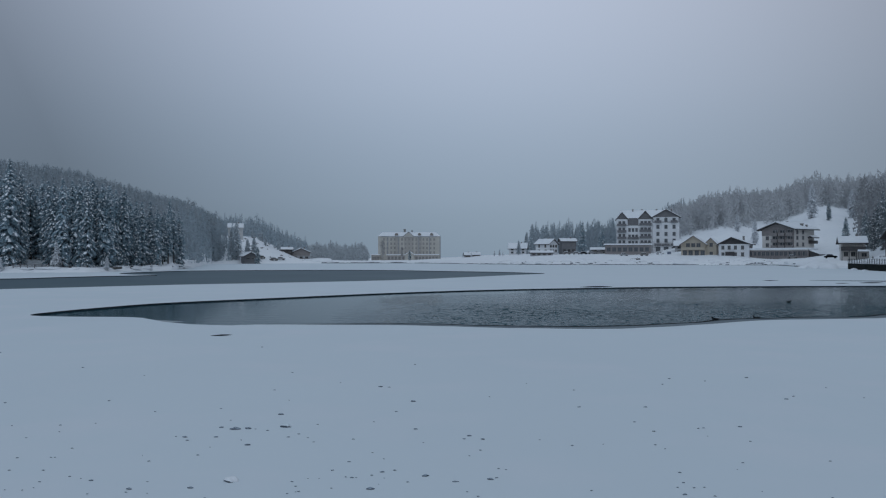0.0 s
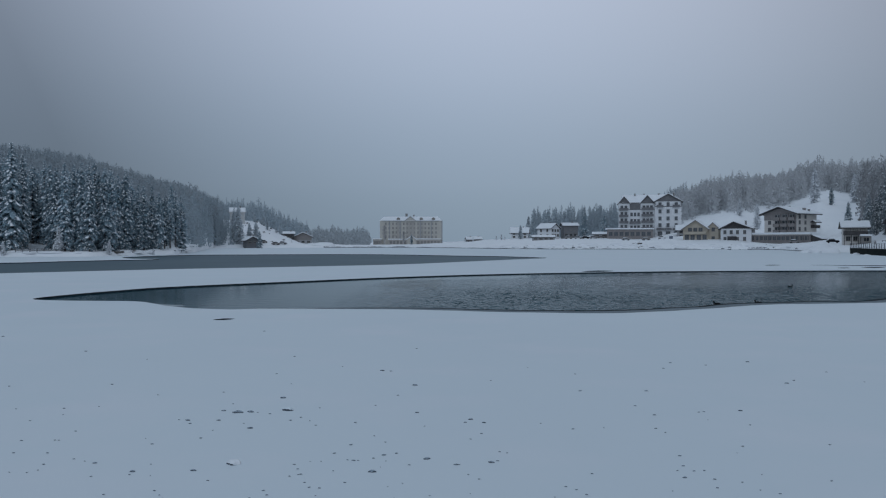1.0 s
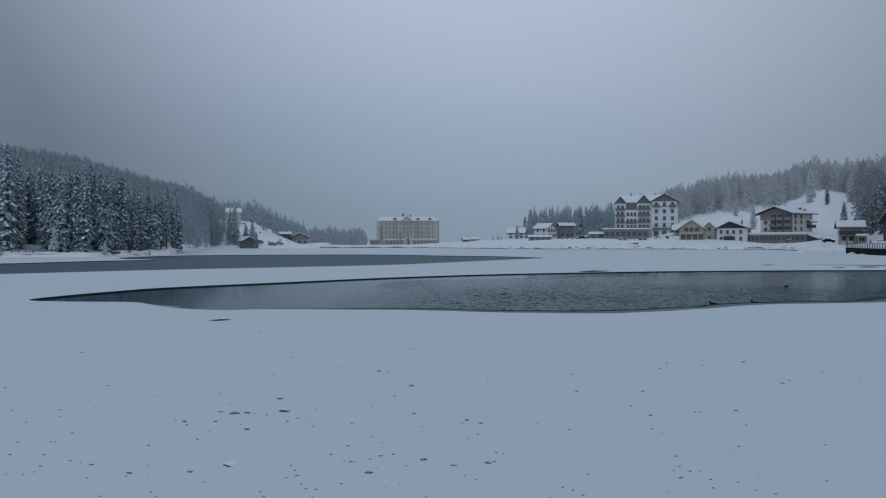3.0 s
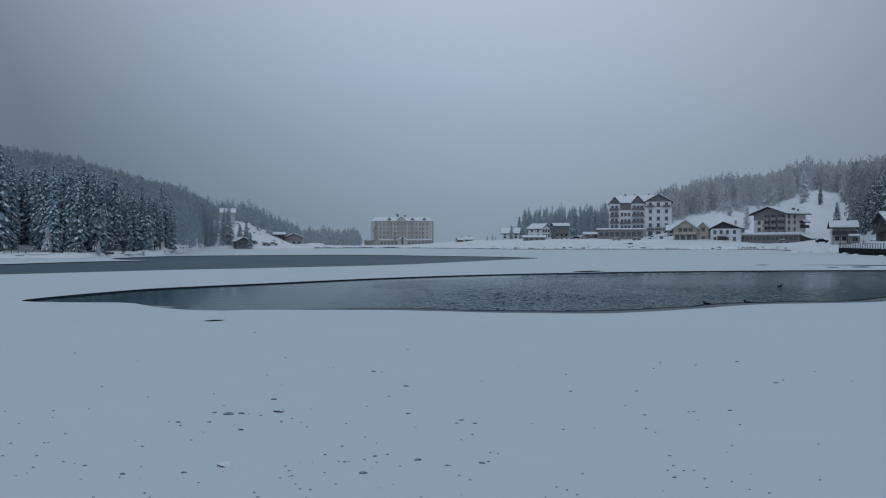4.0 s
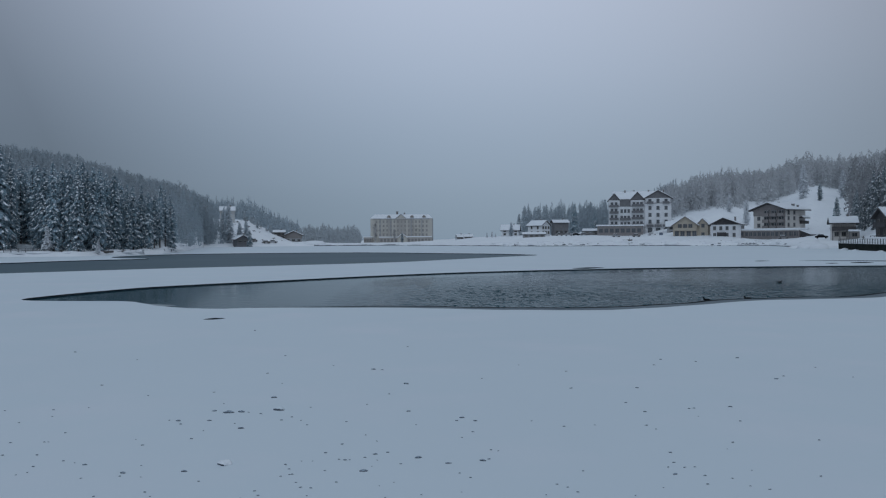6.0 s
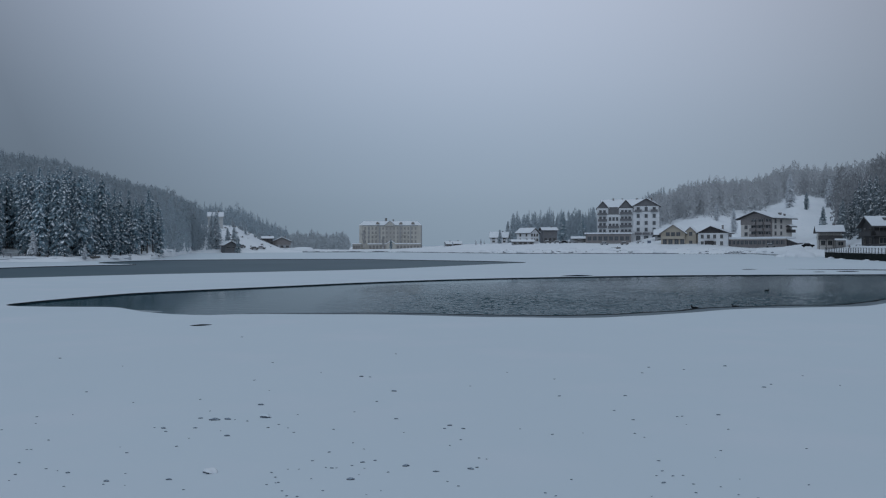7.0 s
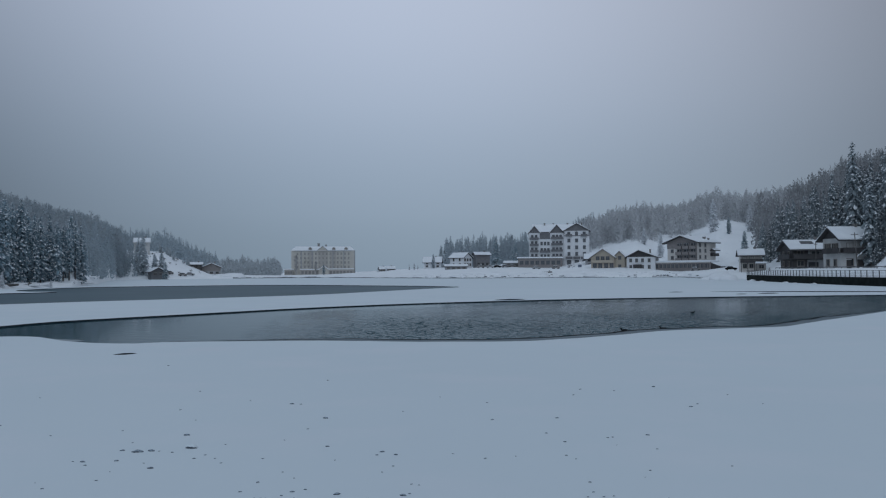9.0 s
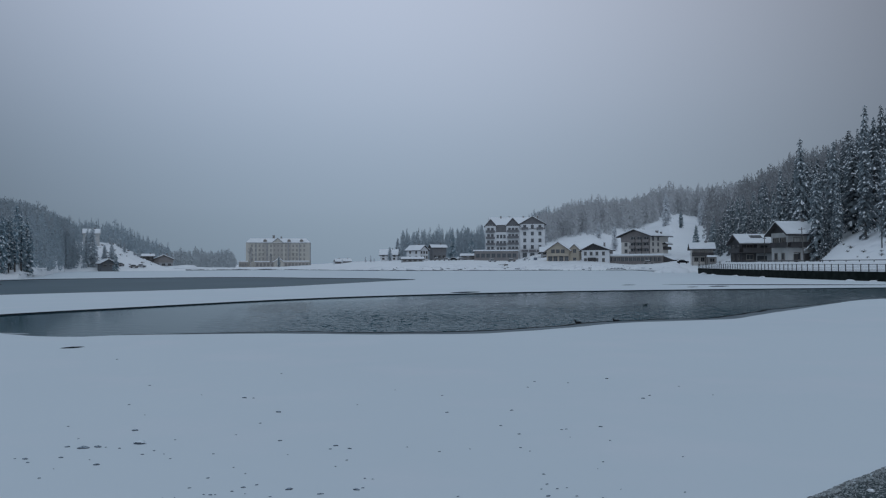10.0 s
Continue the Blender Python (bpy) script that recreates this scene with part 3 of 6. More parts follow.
def grid_windows(parent, xs, zs, w, h, mat=None, face="f", half=0, depth=0, glass=None):
    for x in xs:
        for z in zs:
            window(parent, face, x if face == "f" else 0, z, w, h, half, x if face != "f" else depth, mat or M_SHUTTER, glass)


def spread(x0, x1, n):
    return [x0 + (x1 - x0) * (i + 0.5) / n for i in range(n)]


# the long cream building at the far end of the lake
def long_hotel():
    t = thing("grand_hotel", pose(-30.9, 740.0, 0.3, 0, 0, 1) @ Matrix.Diagonal((1, 1, 1.1, 1)), "long five-storey cream building with snowy hipped roof on the far shore", "hotel")
    hw = 27.5
    body(t, M_CREAM, -hw, hw, 0, 16, -2, 19.5)
    body(t, M_GREYWALL, -hw - 0.15, hw + 0.15, -0.15, 16.15, 19.5, 20.1, "cornice")
    body(t, M_CREAM, -hw - 0.7, -hw + 2.2, -0.5, 12, -2, 20.3, "corner_tower")
    body(t, M_CREAM, hw - 2.2, hw + 0.3, -0.5, 12, -2, 20.3, "corner_tower")
    # the shaded end of the facade, made as a grey strip
    body(t, M_GREYWALL, hw + 0.3, hw + 1.3, -0.3, 8, -2, 20.1, "stair_shaft", "grey strip standing for shade at the end of the facade")
    # recessed loggias kept flat, their shade painted as darker render
    for x0, x1 in ((-13.0, -8.6), (-4.6, 4.0), (6.0, 11.6)):
        body(t, M_LOGGIA, x0, x1, -0.015, 0, 4.6, 19.45, "facade_bay", "facade bay with its loggia shade put into the colour")
    # hipped roof under snow
    bm = bmesh.new()
    v = [bm.verts.new(p) for p in ((-hw - 1, -1, 20.1), (hw + 1, -1, 20.1), (hw + 1, 17, 20.1), (-hw - 1, 17, 20.1),
                                   (-hw + 3, 5, 23.6), (hw - 3, 5, 23.6), (hw - 3, 11, 23.6), (-hw + 3, 11, 23.6))]
    for f in ((3, 2, 1, 0), (4, 5, 6, 7), (0, 1, 5, 4), (1, 2, 6, 5), (2, 3, 7, 6), (3, 0, 4, 7)):
        bm.faces.new([v[i] for i in f])
    part("roof", bm, M_ROOF_SNOW, t, "hipped roof under white snow")
    for x in (-11.5, 9.5, 20.5):
        bm = bmesh.new()
        prism(bm, [(x - 1.6, 20.9), (x + 1.6, 20.9), (x + 1.3, 22.3), (x, 22.9), (x - 1.3, 22.3)], -0.4, 5)
        part("dormer", bm, M_SHUTTER, t)
    bm = bmesh.new()
    prism(bm, [(-5.5, 19.6), (4.5, 19.6), (-0.5, 23.2)], -0.7, 5)
    part("gable", bm, M_CREAM, t)
    bm = bmesh.new()
    slab(bm, (-6.2, 19.2), (-0.5, 23.4), -1.0, 5, 0.5)
    slab(bm, (-0.5, 23.4), (5.2, 19.2), -1.0, 5, 0.5)
    part("gable_trim", bm, M_GREYWALL, t)
    chimney(t, -4.2, 8, 23, 3, 2)
    chimney(t, 2.5, 8, 23, 2, 1.3)
    for x in (-19.5, -9.8, 8.8, 18.5):
        body(t, M_GREYWALL, x - 0.35, x + 0.35, -0.25, 0, 4.8, 19.5, "pilaster")
    grid_windows(t, spread(-24.5, 24.5, 15), (5.6, 9.2, 12.8, 16.4), 1.5, 2.1, M_CREAM, glass=M_PALEPANE)
    for z in (8.4, 12.0):
        for x in (-14.7, 13.5):
            balcony(t, x - 2.4, x + 2.4, 0, z, 0.9, M_CREAM, 0.9)
    # glazed ground-floor wing with snowy roofs
    for x0, x1, h in ((-34, -26.5, 4.6), (-20.0, -3.5, 4.4), (5.0, 27.0, 4.6)):
        body(t, M_LOGGIA, x0, x1, -6, 0, -2, h, "veranda")
        body(t, M_ROOF_SNOW, x0 - 0.5, x1 + 0.5, -6.5, 0.2, h, h + 0.7, "veranda_snow")
        for x in spread(x0 + 0.4, x1 - 0.4, max(3, int((x1 - x0) / 3))):
            window(t, "f", x, 1.0, 1.8, 2.2, 0, 0, M_SHUTTER, M_HAZEPANE).location.y = -6
    bm = bmesh.new()
    prism(bm, [(-3.5, -2), (5, -2), (5, 4.4), (0.75, 7.2), (-3.5, 4.4)], -7, 0)
    part("porch", bm, M_CREAM, t)
    bm = bmesh.new()
    slab(bm, (-4.1, 4.1), (0.75, 7.3), -7.5, 0, 0.6)
    slab(bm, (0.75, 7.3), (5.6, 4.1), -7.5, 0, 0.6)
    part("porch_snow", bm, M_ROOF_SNOW, t)
    return t


# the white hotel with brown gables
def gabled_hotel():
    t = thing("lake_hotel", pose(114.0, 450.0, 4.8, 0, 0, -13), "six-storey white hotel with brown timber gables and balconies", "hotel")
    # the block with the broad gable, and the longer block beside it
    body(t, M_WHITE, 2.3, 16.4, 0, 17, -3, 20.6)
    body(t, M_WHITE, -17.4, 2.3, 0.9, 17, -3, 19.8)
    gable_roof(t, -15.2, 12.6, 1.2, 16.8, 20.0, 4.4, 0.5, M_SLATEWOOD, axis="x")
    gable_roof(t, 2.3, 16.4, 0, 9, 20.6, 4.0, 0.9, M_SLATEWOOD)
    gable_roof(t, -17.4, -11.3, 0.8, 8, 19.8, 3.5, 0.8, M_SLATEWOOD)
    gable_roof(t, -5.5, 2.0, 0.75, 8, 19.8, 4.1, 0.8, M_SLATEWOOD)
    body(t, M_SLATEWOOD, -11.3, -5.5, 0.7, 0.9, 16.4, 20.2, "timber_cladding", "dark grey-brown timber boards")
    body(t, M_GREYWOOD, 2.2, 16.5, -0.08, 0, 17.6, 18.0, "timber_band")
    body(t, M_GREYWOOD, -17.5, 2.2, 0.82, 0.9, 16.1, 16.4, "timber_band")
    for x in (2.3, 9.3, 16.2):
        body(t, M_GREYWOOD, x - 0.15, x + 0.15, -0.1, 0, 18.0, 20.6, "timber_post")
    for x, y in ((-8.5, 8), (-3.5, 10), (4.5, 9), (12.5, 7)):
        chimney(t, x, y, 22.8, 2.6)
    for x in (5.0, 9.3, 13.6):
        for z in (18.2, 14.3, 10.4, 6.7):
            window(t, "f", x, z, 1.4, 1.8, 0, 0, M_GREYWOOD)
        window(t, "f", x, 0.6, 2.2, 3.4, 0, 0, M_GREYWOOD)
    balcony(t, 3.2, 6.8, 0, 17.6, 1.1, M_GREYWOOD)
    balcony(t, 11.8, 15.4, 0, 17.6, 1.1, M_GREYWOOD)
    for x in (5.0, 9.3, 13.6):
        balcony(t, x - 1.9, x + 1.9, 0, 4.9, 1.1, M_GREYWOOD)
    for z in (5.2, 8.8, 12.4, 16.0):
        balcony(t, -17.0, -12.0, 0.9, z, 1.2, M_GREYWOOD)
        balcony(t, -4.9, 1.6, 0.9, z + 0.3, 1.2, M_GREYWOOD)
        for x in (-15.6, -13.4, -3.6, -1.6, 0.4):
            window(t, "f", x, z + 0.35, 1.2, 2.1, 0, 0, M_GREYWOOD).location.y = 0.9
    for z in (5.6, 9.2, 12.8):
        for x in (-10.3, -8.4, -6.5):
            window(t, "f", x, z, 1.1, 1.7, 0, 0, M_GREYWOOD).location.y = 0.9
    balcony(t, -11.4, -5.4, 0.9, 5.0, 1.2, M_GREYWOOD)
    balcony(t, -11.4, -5.4, 0.9, 8.6, 1.2, M_GREYWOOD)
    # low brown wing in front
    body(t, M_BROWN, -23.5, 1.0, -7, 0.9, -3, 5.2, "annex", "low brown ground-floor wing")
    body(t, M_ROOF_SNOW, -24.3, 1.7, -7.8, 0.95, 5.2, 5.9, "annex_snow")
    for x in spread(-23, 0.5, 8):
        window(t, "f", x, 1.7, 1.9, 2.0, 0, 0, M_GREYWOOD).location.y = -7
    return t


# the brown and white hotel with the broad low gable and a terrace
def brown_hotel():
    t = thing("chalet_hotel", pose(150.4, 362.0, 3.2, 0, 0, -57) @ Matrix.Scale(1.12, 4), "four-storey brown and white hotel with low snowy gable roof", "hotel")
    x0, x1, d = -8.2, 6.0, 13.5
    body(t, M_TAN, x0, x1, 0, d, -3, 11.2)
    body(t, M_BROWN, -3.4, x1 + 0.05, -0.12, 0.05, 3.2, 11.2, "timber_cladding", "brown timber front with balconies")
    body(t, M_BROWN, x0 - 0.1, -3.4, -0.1, 0.05, 8.6, 11.2, "timber_band", "brown boards under the gable")
    for x in spread(-3.3, x1 - 0.1, 13):
        body(t, M_DARKWOOD, x - 0.04, x + 0.04, -0.16, -0.12, 3.2, 11.2, "batten")
    body(t, M_TAN, x0 - 0.05, x1 + 0.08, -0.2, -0.1, 2.9, 3.3, "string_course", "pale rendered band")
    gable_roof(t, x0, x1, 0, d, 11.2, 2.4, 1.6, M_BROWN, snow=0.4)
    for sx in (x0 - 1.6, -1.1, x1 + 1.5):
        body(t, M_DARKWOOD, sx, sx + 0.25, -1.5, 0.1, 10.5 if sx != -1.1 else 13.1, 10.8 if sx != -1.1 else 13.4, "purlin", "dark purlin end under the eaves")
    for z in (3.6, 6.1, 8.6):
        for x in (-2.2, 1.1, 4.4):
            balcony(t, x - 1.4, x + 1.4, -0.12, z, 1.0, M_BROWN)
            window(t, "f", x - 0.5, z + 0.1, 0.9, 2.0, 0, 0, M_GREYWALL, M_PANE).location.y = -0.12
            window(t, "f", x + 0.7, z + 0.9, 0.7, 1.2, 0, 0, M_GREYWALL, M_PANE).location.y = -0.12
    for z in (4.2, 7.0):
        window(t, "f", -5.8, z, 1.2, 1.3, 0, 0, M_BROWN)
    for z in (4.4, 7.0, 9.2):
        for y in (2.2, 6.0):
            window(t, "r", 0, z, 1.0, 1.3, x1, y, M_BROWN)
    balcony(t, x1, x1 + 1.8, d - 0.3, 5.6, 3.6, M_DARKWOOD)
    gable_roof(t, x1 - 0.1, x1 + 2.0, d - 4.2, d - 0.1, 7.6, 0.6, 0.2, M_DARKWOOD, snow=0.25)
    chimney(t, -1.1, 6, 12.8, 1.4, 0.6)
    chimney(t, 3.5, 9, 12.0, 1.3, 0.9)
    chimney(t, 4.9, 10, 11.8, 1.0, 0.6)
    body(t, M_BROWN, -13.0, 15.5, -5.5, -0.2, -3, 2.9, "terrace", "long glazed brown terrace")
    for x in spread(-13.0, 15.4, 15):
        body(t, M_BROWN, x - 0.09, x + 0.09, -5.62, -5.5, -3, 2.9, "terrace_post", "brown timber post")
    body(t, M_TAN, -13.2, 15.7, -5.75, -5.5, 2.55, 2.9, "fascia", "pale fascia board under the snow")
    body(t, M_ROOF_SNOW, -13.7, 16.2, -6.2, -0.05, 2.9, 3.6, "terrace_snow")
    for x in spread(-12.7, 15.2, 14):
        window(t, "f", x, 0.6, 1.5, 1.5, 0, 0, M_BROWN).location.y = -5.5
    # lean-to shed at the terrace's end
    bm = bmesh.new()
    prism(bm, [(15.6, -3), (19.6, -3), (19.6, 1.2), (15.6, 2.6)], -4.8, 0.5)
    part("shed", bm, M_DARKWOOD, t, "dark lean-to shed")
    bm = bmesh.new()
    slab(bm, (15.6, 2.6), (20.1, 1.05), -5.1, 0.7, 0.4)
    part("shed_snow", bm, M_ROOF_SNOW, t)
    return t


def twin_gable_chalet():
    t = thing("ochre_chalet", pose(119.5, 380.0, 3.6, 0, 0, -24) @ Matrix.Scale(1.08, 4), "two-storey ochre timber chalet with twin snowy gables", "house")
    body(t, M_OCHRE, -7.2, 3.0, 0, 11, -2, 5.2)
    body(t, M_OCHRE, 3.0, 7.4, 1.4, 11, -2, 5.2)
    gable_roof(t, -7.2, 3.0, 0, 11, 5.2, 3.5, 0.9, M_OCHRE, M_BROWN)
    gable_roof(t, 2.6, 7.4, 1.4, 11, 5.4, 2.3, 0.7, M_OCHRE, M_BROWN)
    for x in (-4.3, -2.1, 0.1):
        window(t, "f", x, 4.0, 1.5, 1.6, 0, 0, M_BROWN)
    for x in (-5.6, -3.2, -0.6, 1.8):
        window(t, "f", x, 0.3, 1.6, 2.2, 0, 0, M_BROWN)
    for z in (0.4, 4.2):
        window(t, "f", 5.2, z, 1.2, 1.5, 0, 0, M_BROWN).location.y = 1.4
    balcony(t, -6.8, 2.6, 0, 3.0, 1.0, M_OCHRE, 0.9)
    return t


def hip_house():
    t = thing("white_house", pose(132.6, 370.0, 3.0, 0, 0, -30) @ Matrix.Scale(1.1, 4), "two-storey white house with dark gable and snowy roof", "house")
    body(t, M_WHITE, -6.0, 6.0, 0, 9, -2, 5.6)
    gable_roof(t, -6.0, 6.0, 0, 9, 5.6, 2.6, 1.0, M_DARKWOOD, snow=0.3, peak=0.42)
    for x in (-4.4, -1.9, 0.6, 3.4):
        for z in (0.7, 3.5):
            window(t, "f", x, z, 0.95, 1.35, 0, 0, M_SHUTTER)
    body(t, M_DARKWOOD, -3.2, 0.2, -1.2, 0, -2, 2.4, "porch", "dark wooden entrance porch")
    for y in (2.5, 6):
        for z in (0.7, 3.5):
            window(t, "r", 0, z, 0.95, 1.35, 6.0, y, M_SHUTTER)
    chimney(t, 3.0, 5, 6.6, 2.2, 0.7)
    return t


def lodge(name, label, m, w, d, h, rise, wall, upper, snow=0.4, cols=3, bal=True, axis="y", over=1.0, side=0, attic=None, boards=None):
    """A two-storey alpine house: rendered ground floor, timber above, wide snowy roof, balcony."""
    t = thing(name, m, label, "house")
    hw, mid = w / 2, h * 0.52
    body(t, wall, -hw, hw, 0, d, -2.5, mid if upper else h)
    if upper:
        body(t, upper, -hw - 0.04, hw + 0.04, -0.04, d + 0.04, mid, h, "upper_wall", "timber-clad upper storey")
    gable_roof(t, -hw, hw, 0, d, h, rise, over, attic or upper or wall, boards, snow=snow, axis=axis)
    for x in spread(-hw + 0.3, hw - 0.3, cols):
        for z in (0.5, mid + 0.55):
            window(t, "f", x, z, min(1.5, w / cols * 0.5), min(1.5, h * 0.26), 0, 0, M_SHUTTER, M_PANE)
    for y in spread(0.5, d - 0.5, max(2, int(d / 4))):
        for z in (0.5, mid + 0.55):
            if side:
                window(t, "r" if side > 0 else "l", 0, z, 1.0, min(1.4, h * 0.25), hw + 0.04, y, M_SHUTTER, M_PANE)
    if bal and side < 0:
        bm = bmesh.new()
        box(bm, -hw - 1.2, -hw, -1.3, d * 0.8, mid - 0.25, mid - 0.05)
        box(bm, -hw - 1.2, -hw - 1.1, -1.3, d * 0.8, mid - 0.05, mid + 0.95)
        part("side_balcony", bm, M_DARKWOOD, t)
    if bal:
        balcony(t, -hw - 0.1, hw + 0.1, -0.05, mid - 0.05, 1.3, M_DARKWOOD)
    chimney(t, hw * 0.4, d * 0.5, h + rise * 0.45, rise * 0.6 + 0.9, 0.7)
    return t


long_hotel()
gabled_hotel()
brown_hotel()
twin_gable_chalet()
hip_house()
lodge("white_house", "white far house with snowy roof among firs", pose(68.0, 500.0, 5.9, 0, 0, 42), 8.0, 11, 5.6, 2.6, M_WHITE, None, bal=False, side=-1, cols=3)
lodge("small_house", "small white house with a snow-covered roof", pose(52.4, 570.0, 5.6, 0, 0, -10), 12, 8, 4.0, 3.2, M_WHITE, None, bal=False, axis="x")
lodge("dark_barn", "dark wooden barn beside a snowy fir", pose(78.4, 505.0, 6.2, 0, 0, 5), 9, 8, 7, 1.6, M_GREYWOOD, M_GREYWOOD, bal=False, axis="x", snow=0.12)
lodge("white_house", "tall white house on the snowy slope", pose(-109.9, 430.0, 11.6, 0, 0, 14), 7.6, 7, 7.1, 2.0, M_OLDWHITE, None, bal=False, axis="x", cols=1, over=0.5, boards=M_OLDWHITE)
lodge("timber_chalet", "low brown chalet with snowy roof on the shore", pose(-82.1, 470.0, 2.1, 0, 0, 12), 10, 9, 3.8, 2.2, M_GREYWALL, M_BROWN, bal=False)
lodge("woodshed", "low open woodshed under snow beside the chalet", pose(-89.5, 466.0, ground_z(-89.5, 466.0), 0, 0, 12), 5.5, 4, 2.3, 0.8, M_DARKWOOD, None, bal=False, axis="x", cols=2)
lodge("boathouse", "small dark boathouse with snow on its roof", pose(-92.8, 392.0, 1.8, 0, 0, 30), 6.0, 6, 1.9, 1.6, M_GREYWOOD, M_GREYWOOD, bal=False, cols=2)
roadside = lodge("roadside_house", "two-storey tan house with dark balcony and snowy roof", pose(127.3, 252.0, 3.0, 0, 0, -22), 6.6, 7, 4.6, 1.5, M_TAN, M_TAN, axis="x", cols=3, snow=0.5)
body(roadside, M_STONE, 1.4, 4.2, -2.6, -0.1, -2.5, 1.9, "porch", "grey closed porch")
window(roadside, "f", 2.8, 0.3, 1.4, 1.1, 0, 0, M_SHUTTER, M_PANE).location.y = -2.6
bm = bmesh.new()
prism(bm, [(1.0, 1.9), (4.6, 1.9), (4.4, 2.4), (1.2, 2.5)], -3.0, 0.0)
part("porch_snow", bm, M_ROOF_SNOW, roadside, "thick snow on the porch")
for x in (-3.2, -1.2, 0.8):
    body(roadside, M_DARKWOOD, x - 0.1, x + 0.1, -1.35, -1.2, -2.5, 2.3, "balcony_post", "dark wooden post")
lodge("small_house", "low grey house under snow beside the white hotel", pose(127.2, 425.0, 5.1, 0, 0, -16), 11, 8, 4.2, 2.2, M_GREYWALL, None, bal=False, axis="x")
lodge("long_shed", "long low grey shed under thick snow", pose(53.5, 440.0, ground_z(53.5, 440.0), 0, 0, -4), 12, 4, 1.5, 0.7, M_GREYWALL, None, bal=False, axis="x", cols=4, snow=0.5, over=0.6)
lodge("low_shed", "low dark shed under snow beside the hotel annex", pose(89.0, 462.0, ground_z(89.0, 462.0), 0, 0, -14), 9, 5, 2.4, 0.8, M_STONE, None, bal=False, axis="x", cols=2, snow=0.5)
dark_chalet = lodge("dark_chalet", "dark timber chalet with skylight in its snowy roof", pose(112.2, 190.0, 3.3, 0, 0, -12), 10.2, 9.5, 4.6, 2.0, M_DARKWOOD, M_DARKWOOD, axis="x", snow=0.3, side=-1)
tall_chalet = lodge("tall_chalet", "white and brown chalet with balcony and deep snow on its roof", pose(112.0, 172.0, 3.2, 0, 0, 0), 8.2, 6.8, 6.7, 2.2, M_OLDWHITE, M_OLDWHITE, cols=2, over=1.2, snow=0.4, side=-1, axis="x", attic=M_DARKWOOD)

bm = bmesh.new()
bmesh.ops.create_icosphere(bm, subdivisions=2, radius=1)
for v in bm.verts:
    v.co *= 1 + 0.3 * noise.noise(v.co * 1.4)
    v.co.z = max(v.co.z, -0.3)
heap_mesh = bpy.data.meshes.new("snow_heap")
bm.to_mesh(heap_mesh)
bm.free()
heap_mesh.materials.append(M_ROOF_SNOW)
heap_mesh.shade_smooth()

bm = bmesh.new()
prism(bm, [(-2.4, 5.9), (0.6, 5.9), (0.6, 6.05), (-2.4, 6.05)], 1.9, 3.4)
for v in bm.verts:
    v.co.z += (v.co.y - 1.9) * 0.42 + 0.05
part("skylight", bm, M_PANE, dark_chalet, "dark skylight in the snowy roof")
# pale rendered panels on the dark chalet, a garage door and a house door on the tall one
for x0, x1, z0, z1 in ((-1.4, 2.2, 2.75, 4.5), (-1.6, 4.9, -0.6, 2.0)):
    body(dark_chalet, M_GREYWALL, x0, x1, -0.1, -0.02, z0, z1, "wall_panel", "pale grey rendered panel")
for x, z, w, h in ((0.3, 3.0, 1.7, 1.0), (-0.2, 0.1, 2.4, 1.3), (3.4, 0.3, 1.4, 1.1)):
    body(dark_chalet, M_PANE, x - w / 2, x + w / 2, -0.16, -0.1, z, z + h, "window_pane")
for x0, x1, z0, z1, name, lab in ((-0.2, 2.5, -0.3, 1.9, "garage_door", "dark wooden garage door"), (-2.7, -1.7, -0.3, 1.8, "door", "dark wooden house door")):
    body(tall_chalet, M_DARKWOOD, x0, x1, -0.16, -0.06, z0, z1, name, lab)
    body(tall_chalet, M_WHITE, x0 - 0.12, x1 + 0.12, -0.12, -0.05, z1, z1 + 0.14, "lintel")
for y in spread(0.5, 6.3, 4):
    window(tall_chalet, "l", 0, 4.1, 0.8, 1.4, 4.14, y, M_SHUTTER, M_PANE)
for x, y, w in ((108.7, 166.0, 2.6), (108.7, 184.0, 2.2), (106.2, 172.0, 1.8)):
    ob = new("snow_heap", heap_mesh)
    ob.matrix_world = pose(x, y, ground_z(x, y) - 0.05, 0, 0, 20) @ Matrix.Diagonal((w / 2, w / 3, w / 4, 1))
    tagged(ob, "shovelled heap of snow before the chalets", "snow heap", "snow heaps by the road")
for x, y, w, h in ((-64.5, 434.0, 15, 2.1), (-70.5, 433.0, 10, 1.3)):
    ob = new("snow_bank", heap_mesh)
    ob.matrix_world = pose(x, y, ground_z(x, y) - 0.2, 0, 0, 8) @ Matrix.Diagonal((w / 2, w / 3, h, 1))
    tagged(ob, "broad bank of ploughed snow beside the shore chalet", "snow bank", "ploughed snow banks")
for (x, y, z), w, lab in (((19.8, 640.0, 2.6), 4.5, "small far hut under snow at the lake end"), ((26.5, 660.0, 2.9), 7, "low far shed under snow at the lake end")):
    lodge("far_hut", lab, pose(x, y, z, 0, 0, 8), w, 6, 2.4, 1.6, M_GREYWALL, M_BROWN, bal=False, axis="x", cols=2)

x, y, z = 106.4, 395.0, 3.3
marker = thing("marker_post", pose(x, y, ground_z(x, y)), "white marker post in the snow on the bank", "post")
bm = bmesh.new()
bmesh.ops.create_cone(bm, segments=10, radius1=0.22, radius2=0.2, depth=4.2, cap_ends=True, matrix=Matrix.Translation((0, 0, 1.1)))
part("shaft", bm, M_WHITE, marker)
bm = bmesh.new()
bmesh.ops.create_uvsphere(bm, u_segments=10, v_segments=6, radius=0.3, matrix=Matrix.Translation((0, 0, 3.25)) @ Matrix.Diagonal((1, 1, 0.6, 1)))
